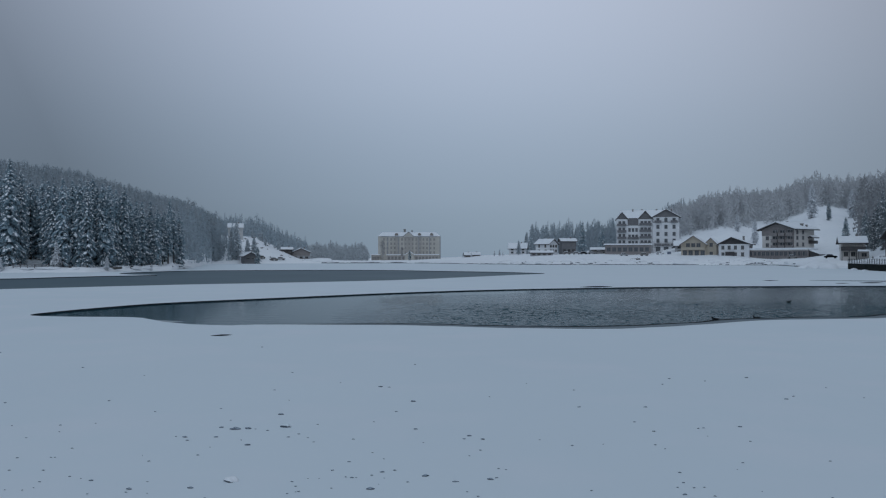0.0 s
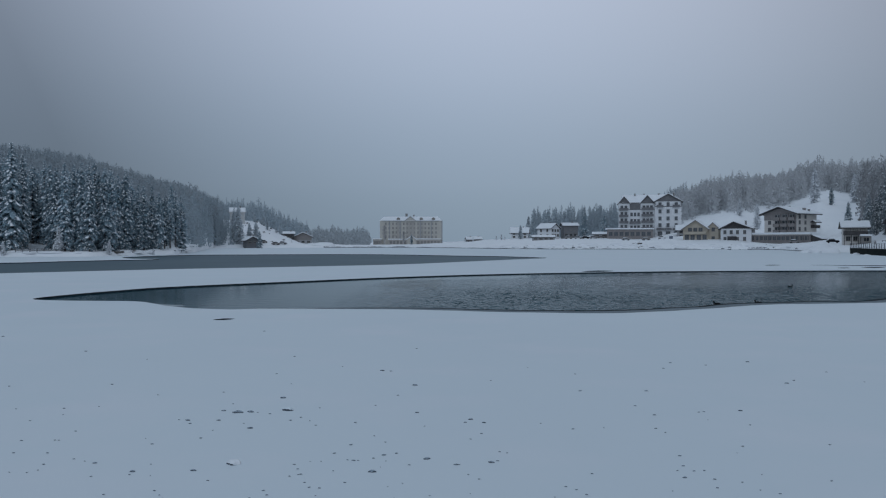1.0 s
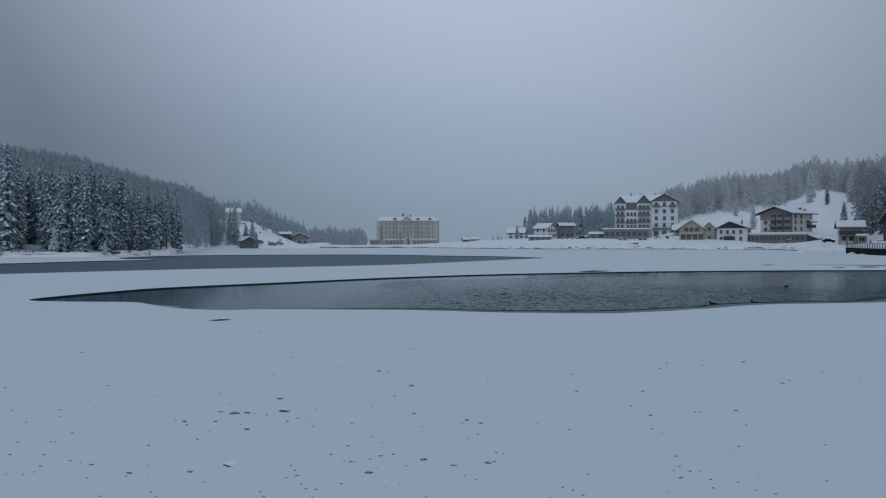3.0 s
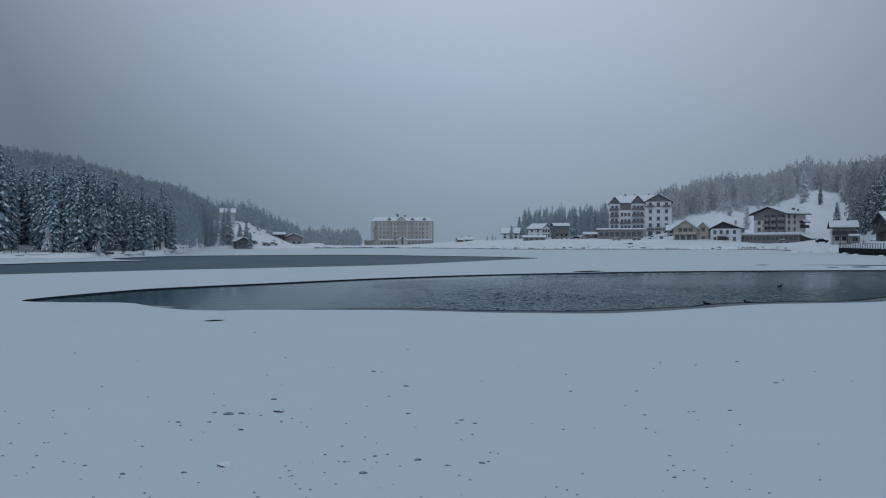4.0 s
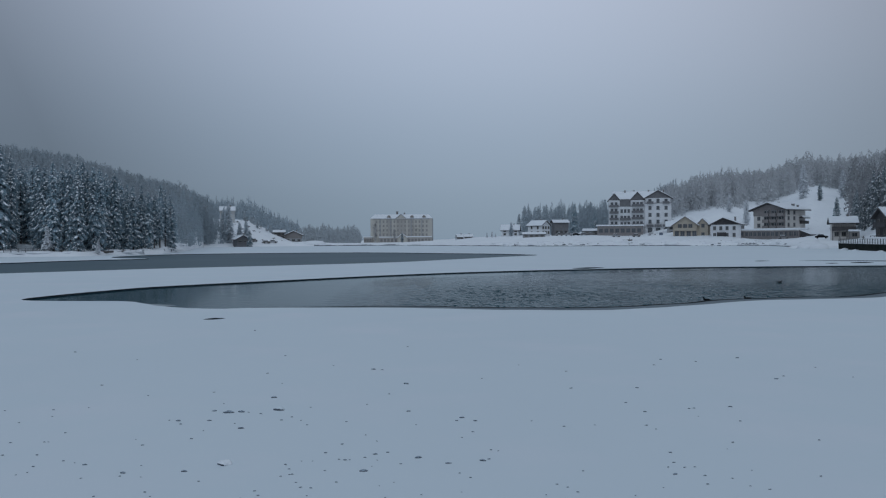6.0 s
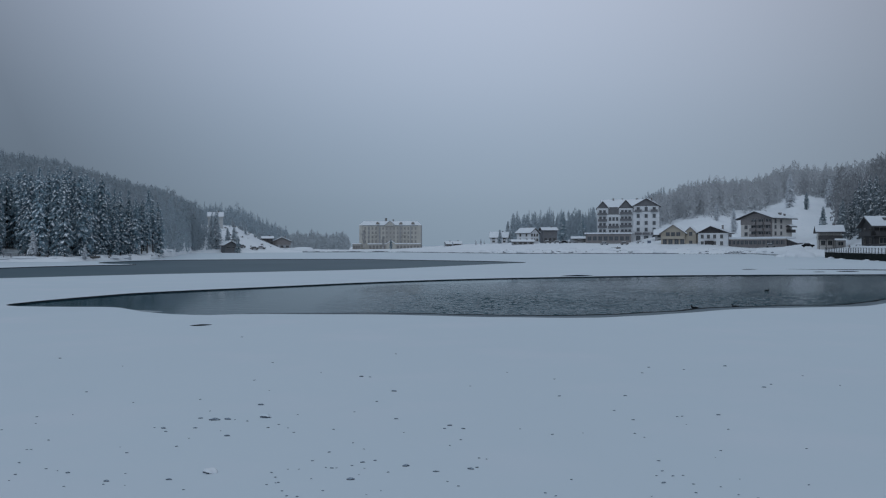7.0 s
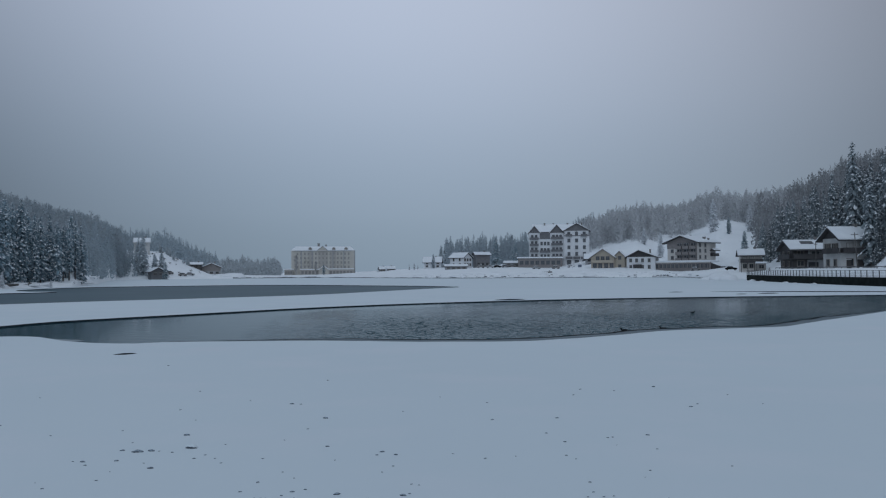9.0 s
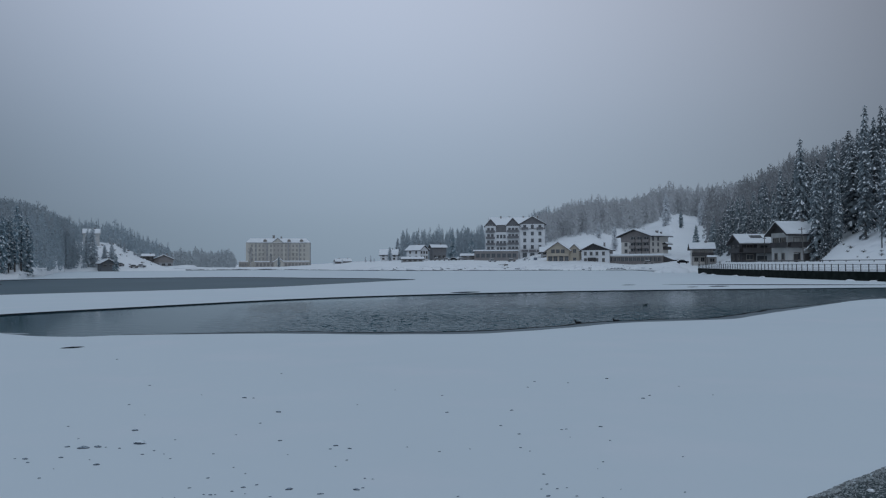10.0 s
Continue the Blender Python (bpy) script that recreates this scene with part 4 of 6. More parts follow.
part("snow", bm, M_ROOF_SNOW, marker, "cap of snow")
x, y, z = 83.3, 352.0, 2.8
log = thing("fallen_log", pose(x, y, ground_z(x, y), 0, 0, 12), "dark fallen log half buried in the bank snow", "log")
bm = bmesh.new()
bmesh.ops.create_cone(bm, segments=12, radius1=0.42, radius2=0.3, depth=4.6, cap_ends=True, matrix=pose(0, 0, 0.3, 0, 86, 0))
part("trunk", bm, M_BARK, log)
bm = bmesh.new()
bmesh.ops.create_cone(bm, segments=8, radius1=0.1, radius2=0.05, depth=1.2, cap_ends=True, matrix=pose(0.9, 0, 0.85, 0, 35, 0))
part("branch", bm, M_BARK, log)
x, y, z = polar(-22.04, 1.2)
copy_thing(log, pose(x, y, z, 0, 0, -8) @ Matrix.Scale(0.75, 4))
# a small bluish hut, built only as a panel on posts under snow
board = thing("notice_board", pose(111.4, 400.0, 4.2, 0, 0, -8) @ Matrix.Scale(0.7, 4), "small bluish hut under snow by the hotel, built as a board on posts", "notice board")
for x in (-1.1, 1.1):
    bm = bmesh.new()
    box(bm, x - 0.12, x + 0.12, -0.1, 0.1, -4, 2.6)
    part("post", bm, M_GREYWALL, board)
bm = bmesh.new()
box(bm, -1.3, 1.3, -0.2, -0.1, 0.4, 2.5)
part("panel", bm, M_BLUE, board, "faded blue panel")
bm = bmesh.new()
prism(bm, [(-1.8, 2.5), (1.8, 2.5), (1.6, 2.9), (0, 3.4), (-1.6, 2.9)], -0.6, 0.5)
part("snow", bm, M_ROOF_SNOW, board, "cap of snow")

# ---------------------------------------------------------------- promenade wall and railing
WALL_LINE = [(105.87, 212.15), (100.00, 192.45), (94.74, 169.79), (91.09, 152.23), (88.71, 138.77), (87.54, 128.62), (87.05, 120.50), (86.98, 112.73)]
WALL_LINE = WALL_LINE + [(WALL_LINE[-1][0] + 1.0, 85.0), (WALL_LINE[-1][0] + 1.0, 45.0)]


def along_line(line, step):
    out = []
    for (x0, y0), (x1, y1) in zip(line, line[1:]):
        k = max(1, round(math.hypot(x1 - x0, y1 - y0) / step))
        out += [(x0 + (x1 - x0) * i / k, y0 + (y1 - y0) * i / k) for i in range(k)]
    return out + [line[-1]]


pts = along_line(WALL_LINE, 2.0)
bm = bmesh.new()
rows = []
for i, (x, y) in enumerate(pts):
    j = min(i, len(pts) - 2)
    d = Vector((pts[j + 1][0] - pts[j][0], pts[j + 1][1] - pts[j][1]))
    nrm = Vector((-d.y, d.x)).normalized() * -1.0
    rows.append([bm.verts.new((x + nrm.x * o * -1, y + nrm.y * o * -1, z)) for o, z in ((0, -1.5), (-0.12, 1.45), (0.1, 1.5), (0.9, 1.5), (0.9, -1.5))])
for a, b in zip(rows, rows[1:]):
    for k in range(4):
        bm.faces.new((a[k], b[k], b[k + 1], a[k + 1]))
bmesh.ops.recalc_face_normals(bm, faces=bm.faces)
tagged(part("promenade_wall", bm, M_WALLSTONE), "dark wet stone retaining wall of the lakeside road", "wall", kind="structure")

bm = bmesh.new()
prev = None
for i, (x, y) in enumerate(pts):
    h = 1.56 + 0.05 * noise.noise((i * 0.35, 2.0, 0))
    row = [bm.verts.new((x + o, y + 0.3 * o, z)) for o, z in ((0.02, 1.5), (0.08, h), (0.5, h + 0.05), (0.95, h), (1.0, 1.48))]
    if prev:
        for k in range(4):
            bm.faces.new((prev[k], row[k], row[k + 1], prev[k + 1]))
    prev = row
tagged(part("wall_snow", bm, M_ROOF_SNOW), "ridge of fresh snow lying on the promenade wall", "snow", kind="structure")

fence = thing("railing", pose(0, 0, 0), "grey metal railing along the snowy lakeside promenade", "railing")
bm = bmesh.new()
box(bm, -0.055, 0.055, -0.055, 0.055, 1.4, 2.66)
box(bm, -0.07, 0.07, -0.07, 0.07, 2.66, 2.72)
post_mesh = bpy.data.meshes.new("post")
bm.to_mesh(post_mesh)
bm.free()
post_mesh.materials.append(M_METAL)
for x, y in pts:
    p = new("post", post_mesh)
    p.parent, p.location = fence, (x, y, 0)
for z, r in ((2.64, 0.035), (2.36, 0.016), (2.1, 0.016), (1.86, 0.016), (1.68, 0.02)):
    bm = bmesh.new()
    ring_a = []
    for x, y in pts:
        ring_a.append([bm.verts.new((x + dx, y + dx * 0.2, z + dz)) for dx, dz in ((-r, -r), (r, -r), (r, r), (-r, r))])
    for a, b in zip(ring_a, ring_a[1:]):
        for k in range(4):
            bm.faces.new((a[k], b[k], b[(k + 1) % 4], a[(k + 1) % 4]))
    part("rail", bm, M_METAL, fence)

# ---------------------------------------------------------------- trees


def spruce_meshes(seed, h, r, snowy, foot=0.06, step=1.0, mat=None):
    """Trunk, needles and snow of one spruce: uneven drooping boughs with clumps of snow near their tips."""
    rng = random.Random(seed)
    cv, cf, sv, sf = [], [], [], []
    z = h * foot
    droop_f, droop_z = [0.1, 0.5, 0.8, 1.05], [0.0, -0.22, -0.62, -1.0]
    while z < h * 0.985:
        t = z / h
        reach = r * min(1.0, (1 - t) ** 0.56 + 0.03) * min(1.0, 0.62 + (t - foot) * 1.6) * rng.uniform(0.78, 1.12) + 0.05
        k = 8 if t < 0.55 else 6
        a0 = rng.uniform(0, 6.28)
        for i in range(k):
            a = a0 + 6.283 * i / k + rng.uniform(-0.35, 0.35)
            L = reach * rng.choice((rng.uniform(0.5, 0.9), rng.uniform(0.85, 1.2)))
            drop = L * rng.uniform(0.35, 0.8)
            ca, sa = math.cos(a), math.sin(a)
            w = rng.uniform(0.14, 0.26) * L + 0.05
            base = len(cv)
            zj = z + rng.uniform(-0.75, 0.75) * (1 - t) ** 0.7
            for f, dz, ww in zip(droop_f, droop_z, (0.5, 1.0, 0.8, 0.12)):
                x, zz = L * f, zj + drop * dz + rng.uniform(-0.08, 0.08)
                side = w * ww * rng.uniform(0.7, 1.3)
                for s in (-1, 0, 1):
                    cv.append((ca * x - sa * side * s, sa * x + ca * side * s, zz - (0.6 * side if s else 0)))
            for j in range(3):
                p = base + 3 * j
                cf += [(p, p + 1, p + 4, p + 3), (p + 1, p + 2, p + 5, p + 4)]
            for q in range(4):  # hanging twigs
                f, s = rng.uniform(0.35, 1.05), rng.choice((-1, 1)) * rng.uniform(0.2, 1.1)
                x, yy, zz, b3 = L * f, w * s * 0.8, zj + drop * np.interp(f, droop_f, droop_z), len(cv)
                tw = min(1.0, L / 1.4)
                k2 = rng.uniform(0.1, 0.22) * tw
                for dx, dzz in ((-k2, 0), (k2, 0), (rng.uniform(-0.05, 0.15) * tw, -rng.uniform(0.35, 0.8) * tw)):
                    cv.append((ca * (x + dx) - sa * yy, sa * (x + dx) + ca * yy, zz + dzz))
                cf.append((b3, b3 + 1, b3 + 2))
            patch = noise.noise((ca * 0.9 + seed * 1.7, sa * 0.9, zj * 0.42))
            if rng.random() < snowy * (min(1.0, max(0.3, 1.05 + 1.8 * patch)) if snowy <= 1 else 1):
                for _ in range(rng.choice((1, 2, 2, 3))):  # clumps of snow, crescent over the bough
                    b2 = len(sv)
                    f0 = rng.uniform(0.5, 0.9)
                    f1 = f0 + rng.uniform(0.1, 0.28)
                    yo = rng.uniform(-0.9, 0.9) * w
                    size = rng.uniform(0.13, 0.325) * min(1.0, 0.35 + L / 2.4)
                    for f, ww in ((f0, 0.7), ((f0 + f1) / 2, 1.0), (f1, 0.35)):
                        x = L * f
                        zz = zj + drop * np.interp(f, droop_f, droop_z) - 0.5 * abs(yo)
                        for sd, up in ((-1, -0.25 * size), (0, 0.55 * size), (1, -0.25 * size)):
                            o = yo + sd * size * ww
                            sv.append((ca * x - sa * o, sa * x + ca * o, zz + 0.05 + up * ww))
                    for p in (b2, b2 + 3):
                        sf += [(p, p + 1, p + 4, p + 3), (p + 1, p + 2, p + 5, p + 4)]
        z += rng.uniform(0.4, 0.62) * (0.6 + 0.5 * (1 - t)) * step
    tv, tf = [], []
    for zz, rr in ((-1.0, 0.26), (h * 0.5, 0.14), (h * 0.98, 0.02)):
        tv += [(rr * math.cos(q), rr * math.sin(q), zz) for q in np.arange(7) * 0.8976]
    for lv in range(2):
        for i in range(7):
            p, q = lv * 7 + i, lv * 7 + (i + 1) % 7
            tf.append((p, q, q + 7, p + 7))
    return (mesh_of("trunk", tv, tf, M_BARK), mesh_of("crown", cv, cf, mat or (M_WHITE_FIR if snowy > 1 else M_SPRUCE)), mesh_of("snow", sv, sf, M_TREE_SNOW))


def spruce(m, meshes, label, group):
    t = thing("spruce", m, label, "tree", group)
    for name, me in zip(("trunk", "crown", "snow"), meshes):
        p = new(name, me)
        p.parent = t
        if name != "trunk":
            p["kind"] = "stuff"
    return t


VARIANTS = [spruce_meshes(11 + i, 20.0, 2.05 + 0.25 * (i % 3), 0.7 + 0.1 * (i % 4)) for i in range(6)]
VARIANTS += [spruce_meshes(61 + i, 20.0, 2.3, 0.7, 0.08, 1.6) for i in range(3)]  # thinner ones for the inner rows
VARIANTS += [spruce_meshes(71 + i, 20.0, 1.75, 0.7, 0.2) for i in range(2)]  # bare-footed ones
VARIANTS += [spruce_meshes(101 + i, 20.0, 2.2 + 0.3 * (i % 3), 0.55 + 0.12 * (i % 3), 0.06, 1.25, M_SPRUCE_HILL) for i in range(5)]  # 11 to 15, on the hillside
LADEN = spruce_meshes(40, 20.0, 2.9, 1.01)
# far fir with the mist painted into its grey needles
HAZED = spruce_meshes(90, 20.0, 3.0, 0.4, mat=M_HAZE_FIR)
models = {}


def plant(x, y, h, kind, label, group, wide=1.0, z=None):
    scale = h / 20.0
    m = pose(x, y, (ground_z(x, y) if z is None else z) - 0.1, 0, 0, rng.uniform(0, 360)) @ Matrix.Diagonal((scale * wide, scale * wide, scale, 1))
    key = (kind, label)
    if key not in models:
        models[key] = spruce(m, HAZED if kind == -2 else LADEN if kind < 0 else VARIANTS[kind], label, group)
        models[key].matrix_world = m
        return models[key]
    src = models[key]
    made = copy_thing(src, m)
    made.matrix_basis = m
    return made


def scatter(n, a0, a1, s0, s1, gap, power=1.0):
    out = []
    for _ in range(n * 12):
        if len(out) >= n:
            break
        a, s = rng.uniform(a0, a1), s0 + (s1 - s0) * rng.random() ** power
        x, y, z = polar(a, s)
        if all((x - u) ** 2 + (y - v) ** 2 > gap * gap for u, v, _, _ in out):
            out.append((x, y, a, s))
    return out


rng = random.Random(5)
# the stand on the wooded shore: the front row, then the rows behind
FRONT_ROW = [(-30.1, 8, 24), (-28.9, 8, 24.5), (-28.1, 6, 25.3), (-27.5, 9, 23), (-25.95, 13, 21), (-25.6, 9, 20.5),
             (-25.1, 7, 21.5), (-24.55, 10, 21), (-24.1, 8, 21.5), (-23.65, 6, 21.5), (-23.1, 11, 20), (-22.75, 7, 21), (-22.3, 6, 20.5), (-21.95, 9, 20),
             (-21.45, 7, 21.3), (-21.1, 10, 19), (-20.7, 7, 16.5), (-20.35, 9, 18), (-19.85, 8, 18.4), (-19.4, 6, 16.5)]
for k, (a, s, h) in enumerate(FRONT_ROW):
    x, y, z = polar(a, s)
    plant(x, y, h - 2.4, k % 6, "tall dark spruce with snow-laden boughs on the lakeshore", "spruces on the wooded shore", rng.uniform(0.85, 1.02))
for k, (a, s, h) in enumerate([(-19.05, 8, 13.5), (-18.7, 7, 14.2), (-18.35, 9, 14.6), (-18.05, 6, 14.5), (-17.85, 8, 12)]):
    x, y, z = polar(a, s)
    plant(x, y, h, 9 + k % 2, "slim spruce with bare lower trunk at the end of the stand", "spruces on the wooded shore", 1.1)
for a, s, h in ((-26.95, 27, 19), (-26.6, 31, 18), (-26.25, 26, 19.5)):
    x, y, z = polar(a, s)
    plant(x, y, h, 6, "tall dark spruce with snow-laden boughs on the lakeshore", "spruces on the wooded shore", 1.0)
for x, y, a, s in scatter(100, -31.5, -18.6, 13, 48, 2.8, 1.0):
    if -27.2 < a < -26.2 and s < 24:
        continue
    h = along([-37, -28.5, -22, -20, -18.5], [23.5, 23.0, 21.5, 16, 12.5], a) * rng.uniform(0.76, 1.0) * (1 - s / 260)
    plant(x, y, h, rng.choice((0, 2, 4, 6, 7, 8)), "tall dark spruce with snow-laden boughs on the lakeshore", "spruces on the wooded shore", rng.uniform(0.85, 1.15))
# the wooded hillside above the road
for x, y, a, s in scatter(150, 27.4, 40, 24, 120, 3.7, 1.0):
    if (28.2 < a < 33.6 and s < 50) or (a > 33.6 and s < 30) or (a < 28.6 and math.hypot(x, y) < 305):
        continue
    plant(x, y, rng.uniform(14, 22) * along([27, 33, 38], [0.85, 1.05, 1.2], a), 11 + rng.randrange(5), "dark snowy spruce on the steep hillside", "spruces on the hillside", rng.uniform(0.75, 1.05))
for x, y, z, h in ((122.8, 190.0, 6.6, 31), (130.8, 176.0, 9.0, 28.5), (130.5, 170.0, 9.5, 26.8), (133.2, 182.0, 9.2, 24), (136.1, 180.0, 9.4, 25), (133.1, 185.0, 8.6, 20), (142.1, 262.0, 6.8, 20),
                   (138.2, 265.0, 6.6, 16), (113.8, 167.0, 4.6, 12.5), (115.3, 166.0, 4.6, 9)):
    plant(x, y, h, 11 + rng.randrange(5), "tall snowy spruce standing above the road", "spruces on the hillside", 0.7 if h > 22 else 0.9)
# single firs on the meadow and beside the houses
MEADOW_FIRS = [(199.7, 420.0, 9.5, 2), (173.7, 350.0, 13.9, 1), (169.1, 345.0, 5, 3), (171.0, 445.0, 14, -1),
               (200.1, 440.0, 19, -1), (221.8, 440.0, 16, -1), (170.5, 470.0, 10, -1), (80.6, 470.0, 18.5, 5), (94.5, 480.0, 16, 3),
               (101.3, 520.0, 14, 2)]
SHORE_FIRS = [(-29.2, 712.0, 9.5, 2), (-105.4, 405.0, 15, -2), (-101.8, 400.0, 19, -2), (-96.8, 402.0, 11, -2), (-94.0, 404.0, 12, -2),
               (-88.1, 386.0, 10, 2), (-61.8, 600.0, 12, -2), (52.2, 560.0, 10, -2), (61.8, 600.0, 17, -2),
               (64.9, 590.0, 22, -2), (-72.4, 180.0, 9, 1), (-80.0, 168.0, 5.5, -1), (-71.0, 171.5, 3.2, -1), (-88.0, 161.5, 3.0, -1), (-64.8, 180.5, 3.0, -1),
               (-71.7, 213.0, 15, 0), (-68.6, 211.0, 13.5, 3), (15.0, 600.0, 3, -1), (21.6, 620.0, 4, -1),
               (38.0, 600.0, 4, -1), (41.1, 590.0, 5, -1), (44.3, 600.0, 3, -1)]
for x, y, h, k in MEADOW_FIRS + SHORE_FIRS:
    plant(x, y, h, k, "lone fir powdered with fresh snow" if k >= 0 else "fir greyed by haze put into its colour" if k == -2 else "fir almost wholly white with snow", "single firs", 1.45 if h < 14 else 1.3)


def bare_tree(m, h, seed, label):
    """A leafless tree: tapered trunk, rising limbs and a haze of fine twigs."""
    t = thing("bare_tree", m, label, "tree", "bare trees by the far shore")
    r = random.Random(seed)
    v, f, w, g = [], [], [], []
    for z, q in ((-0.5, 0.30), (0.35 * h, 0.22), (0.97 * h, 0.03)):
        v += [(q * math.cos(k * 1.047), q * math.sin(k * 1.047), z) for k in range(6)]
    f += [(6 * lv + k, 6 * lv + (k + 1) % 6, 6 * lv + 6 + (k + 1) % 6, 6 * lv + 6 + k) for lv in range(2) for k in range(6)]
    for k in range(46):
        z0, a = h * (0.16 + 0.8 * k / 46), r.uniform(0, 6.283)
        reach = h * 0.21 * math.sin(math.pi * min(1.0, 0.15 + 0.85 * k / 46)) * r.uniform(0.6, 1.15)
        tip = Vector((reach * math.cos(a), reach * math.sin(a), z0 + reach * r.uniform(0.5, 1.1)))
        foot = Vector((0, 0, z0))
        side = Vector((-math.sin(a), math.cos(a), 0))
        b = len(w)
        w += [foot + side * 0.16, foot - side * 0.16, foot + Vector((0, 0, 0.12)), tip]
        g += [(b, b + 1, b + 3), (b + 1, b + 2, b + 3), (b + 2, b, b + 3)]
        for _ in range(12):
            p = foot.lerp(tip, r.uniform(0.25, 1.0))
            d = Vector((r.gauss(0, 1), r.gauss(0, 1), r.uniform(-0.2, 1.4))).normalized() * r.uniform(0.05, 0.11) * h
            b = len(w)
            w += [p + side * 0.10, p - side * 0.10, p + d + Vector((0, 0, 0.03)), p + Vector((0, 0, 0.16))]
            g += [(b, b + 1, b + 2), (b + 1, b + 3, b + 2), (b + 3, b, b + 2)]
    for name, me in (("trunk", mesh_of("trunk", v, f, M_BARE)), ("branches", mesh_of("branches", [tuple(q) for q in w], g, M_BARE))):
        new(name, me).parent = t
    return t


for k, (x, y, h) in enumerate(((-53.0, 715.0, 17.5), (-36.5, 722.0, 12.0))):
    bare_tree(pose(x, y, ground_z(x, y)), h, 300 + k, "leafless grey-brown tree before the long hotel")


def far_woods(name, label, spots, mat, h0, h1, wide, rounded=0.0, tufts=60):
    """Many far conifers in one mesh: each a slim core with ragged tufts of boughs, some with a larch's rounder crown."""
    v, f, soft = [], [], []
    for x, y, a, s in spots:
        z, h = ground_z(x, y), h0 + (h1 - h0) * (rng.random() + rng.random()) / 2
        larch = rng.random() < rounded
        R = h * wide * rng.uniform(0.75, 1.25) * (1.2 if larch else 1.0)
        lean = rng.uniform(-0.03, 0.03) * h

        def girth(t):
            return R * (min(1.0, 0.45 + 1.6 * t) * (1.0 - max(0.0, (t - 0.35) / 0.65) ** 2.2) if larch else (1 - t) ** 0.75) + 0.08

        b = len(v)
        for t, k in ((0.02, 0.12), (0.5, 0.10), (0.85, 0.08)):
            q = min(0.22, girth(t) * k * 1.5)
            v += [(x + lean * t + q * math.cos(i * 1.257), y + q * math.sin(i * 1.257), z + h * t) for i in range(5)]
        v.append((x + lean, y, z + h * (0.93 if larch else 1.0)))
        soft += [(math.cos(i * 1.257), math.sin(i * 1.257), 0.3) for i in range(5)] * 3 + [(0, 0, 1)]
        for i in range(5):
            p, q = b + i, b + (i + 1) % 5
            f += [(p, q, q + 5, p + 5), (p + 5, q + 5, q + 10, p + 10), (p + 10, q + 10, b + 15)]
        for k in range(tufts):  # hanging sprays, slim and upright
            t = 0.02 + 0.96 * ((k + rng.random()) / tufts) ** (1.0 if larch else 1.15)
            g, phi = girth(t), rng.uniform(0, 6.283)
            r0, tilt = g * math.sqrt(rng.uniform(0.05, 0.9)), phi + 1.571 + rng.gauss(0, 0.35)
            px, py, zt = x + lean * t + r0 * math.cos(phi), y + r0 * math.sin(phi), z + h * t
            wd, ln, b = (0.15 * g + 0.1) * rng.uniform(0.7, 1.4), (0.024 * h + 0.2 * g) * rng.uniform(0.7, 1.3), len(v)
            ct, st = math.cos(tilt) * wd, math.sin(tilt) * wd
            out, roll = 0.12 * ln, rng.uniform(-0.35, 0.35) * ln
            v += [(px - ct, py - st, zt + 0.2 * ln + roll), (px + ct, py + st, zt + rng.uniform(0.1, 0.3) * ln - roll),
                  (px + ct * 0.6 + out * math.cos(phi), py + st * 0.6 + out * math.sin(phi), zt - 0.5 * ln),
                  (px - ct * 0.4, py - st * 0.4, zt - rng.uniform(0.4, 0.7) * ln)]
            f.append((b + 3, b + 2, b + 1, b))
            soft += [(math.cos(phi), math.sin(phi), rng.uniform(0.2, 0.7))] * 4
    me = mesh_of(name, v, f, mat, True)
    lengths = np.linalg.norm(soft, axis=1, keepdims=True)
    me.normals_split_custom_set_from_vertices((np.array(soft) / lengths).tolist())  # boughs shade as one round crown
    return tagged(new(name, me), label, "woods", kind="stuff")


def beyond(spots, bearing, reach):
    """Keeps the spots farther out than the woods' edge."""
    return [q for q in spots if math.hypot(q[0], q[1]) > along(bearing, reach, q[2]) * rng.uniform(0.97, 1.03)]


# each wood's pale colour carries the haze that lies before it
far_woods("hill_woods", "conifer woods on the hill, mist put into their pale colour", scatter(1100, -38, -15.5, 45, 345, 4.0), M_HAZE_DENSE, 10, 15.5, 0.22, 0.95, 78)
far_woods("point_woods", "conifers on the point of the shore, paled with painted haze", scatter(70, -18.3, -15.4, 4, 60, 3.0) + scatter(22, -16.0, -14.3, 4, 32, 3.0) + scatter(45, -17.3, -15.3, 2, 34, 2.6), M_HAZE_FAR, 8, 12.5, 0.16, 0.0, 120)
far_woods("shore_woods", "conifers behind the far shore, paled with painted haze", scatter(440, -16.8, -9.5, 70, 300, 3.7), M_HAZE_FAR, 9, 15.5, 0.19, 0.4, 80)
far_woods("low_woods", "low conifers at the end of the lake, haze put into their colour", scatter(180, -10.2, -5.3, 100, 300, 4.2), M_HAZE_LOW, 6, 15, 0.2, 0.65, 100)
far_woods("back_woods", "dark conifers behind the hotels, greyed with painted haze", scatter(360, 6.2, 16.6, 215, 350, 3.8), M_BACK, 13, 26, 0.165, 0.08, 120)
far_woods("slope_woods", "larch and spruce woods above the snowy meadow, paled with painted haze",
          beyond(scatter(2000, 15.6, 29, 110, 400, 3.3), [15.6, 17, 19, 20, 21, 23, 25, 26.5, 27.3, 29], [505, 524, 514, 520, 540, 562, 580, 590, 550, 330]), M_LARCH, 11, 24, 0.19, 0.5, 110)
far_woods("upper_woods", "conifers high on the steep hillside, greyed with painted haze", scatter(1000, 27.2, 48, 105, 380, 4.2), M_HAZE, 14, 23, 0.165, 0.75, 80)

# ---------------------------------------------------------------- ducks and ice lumps


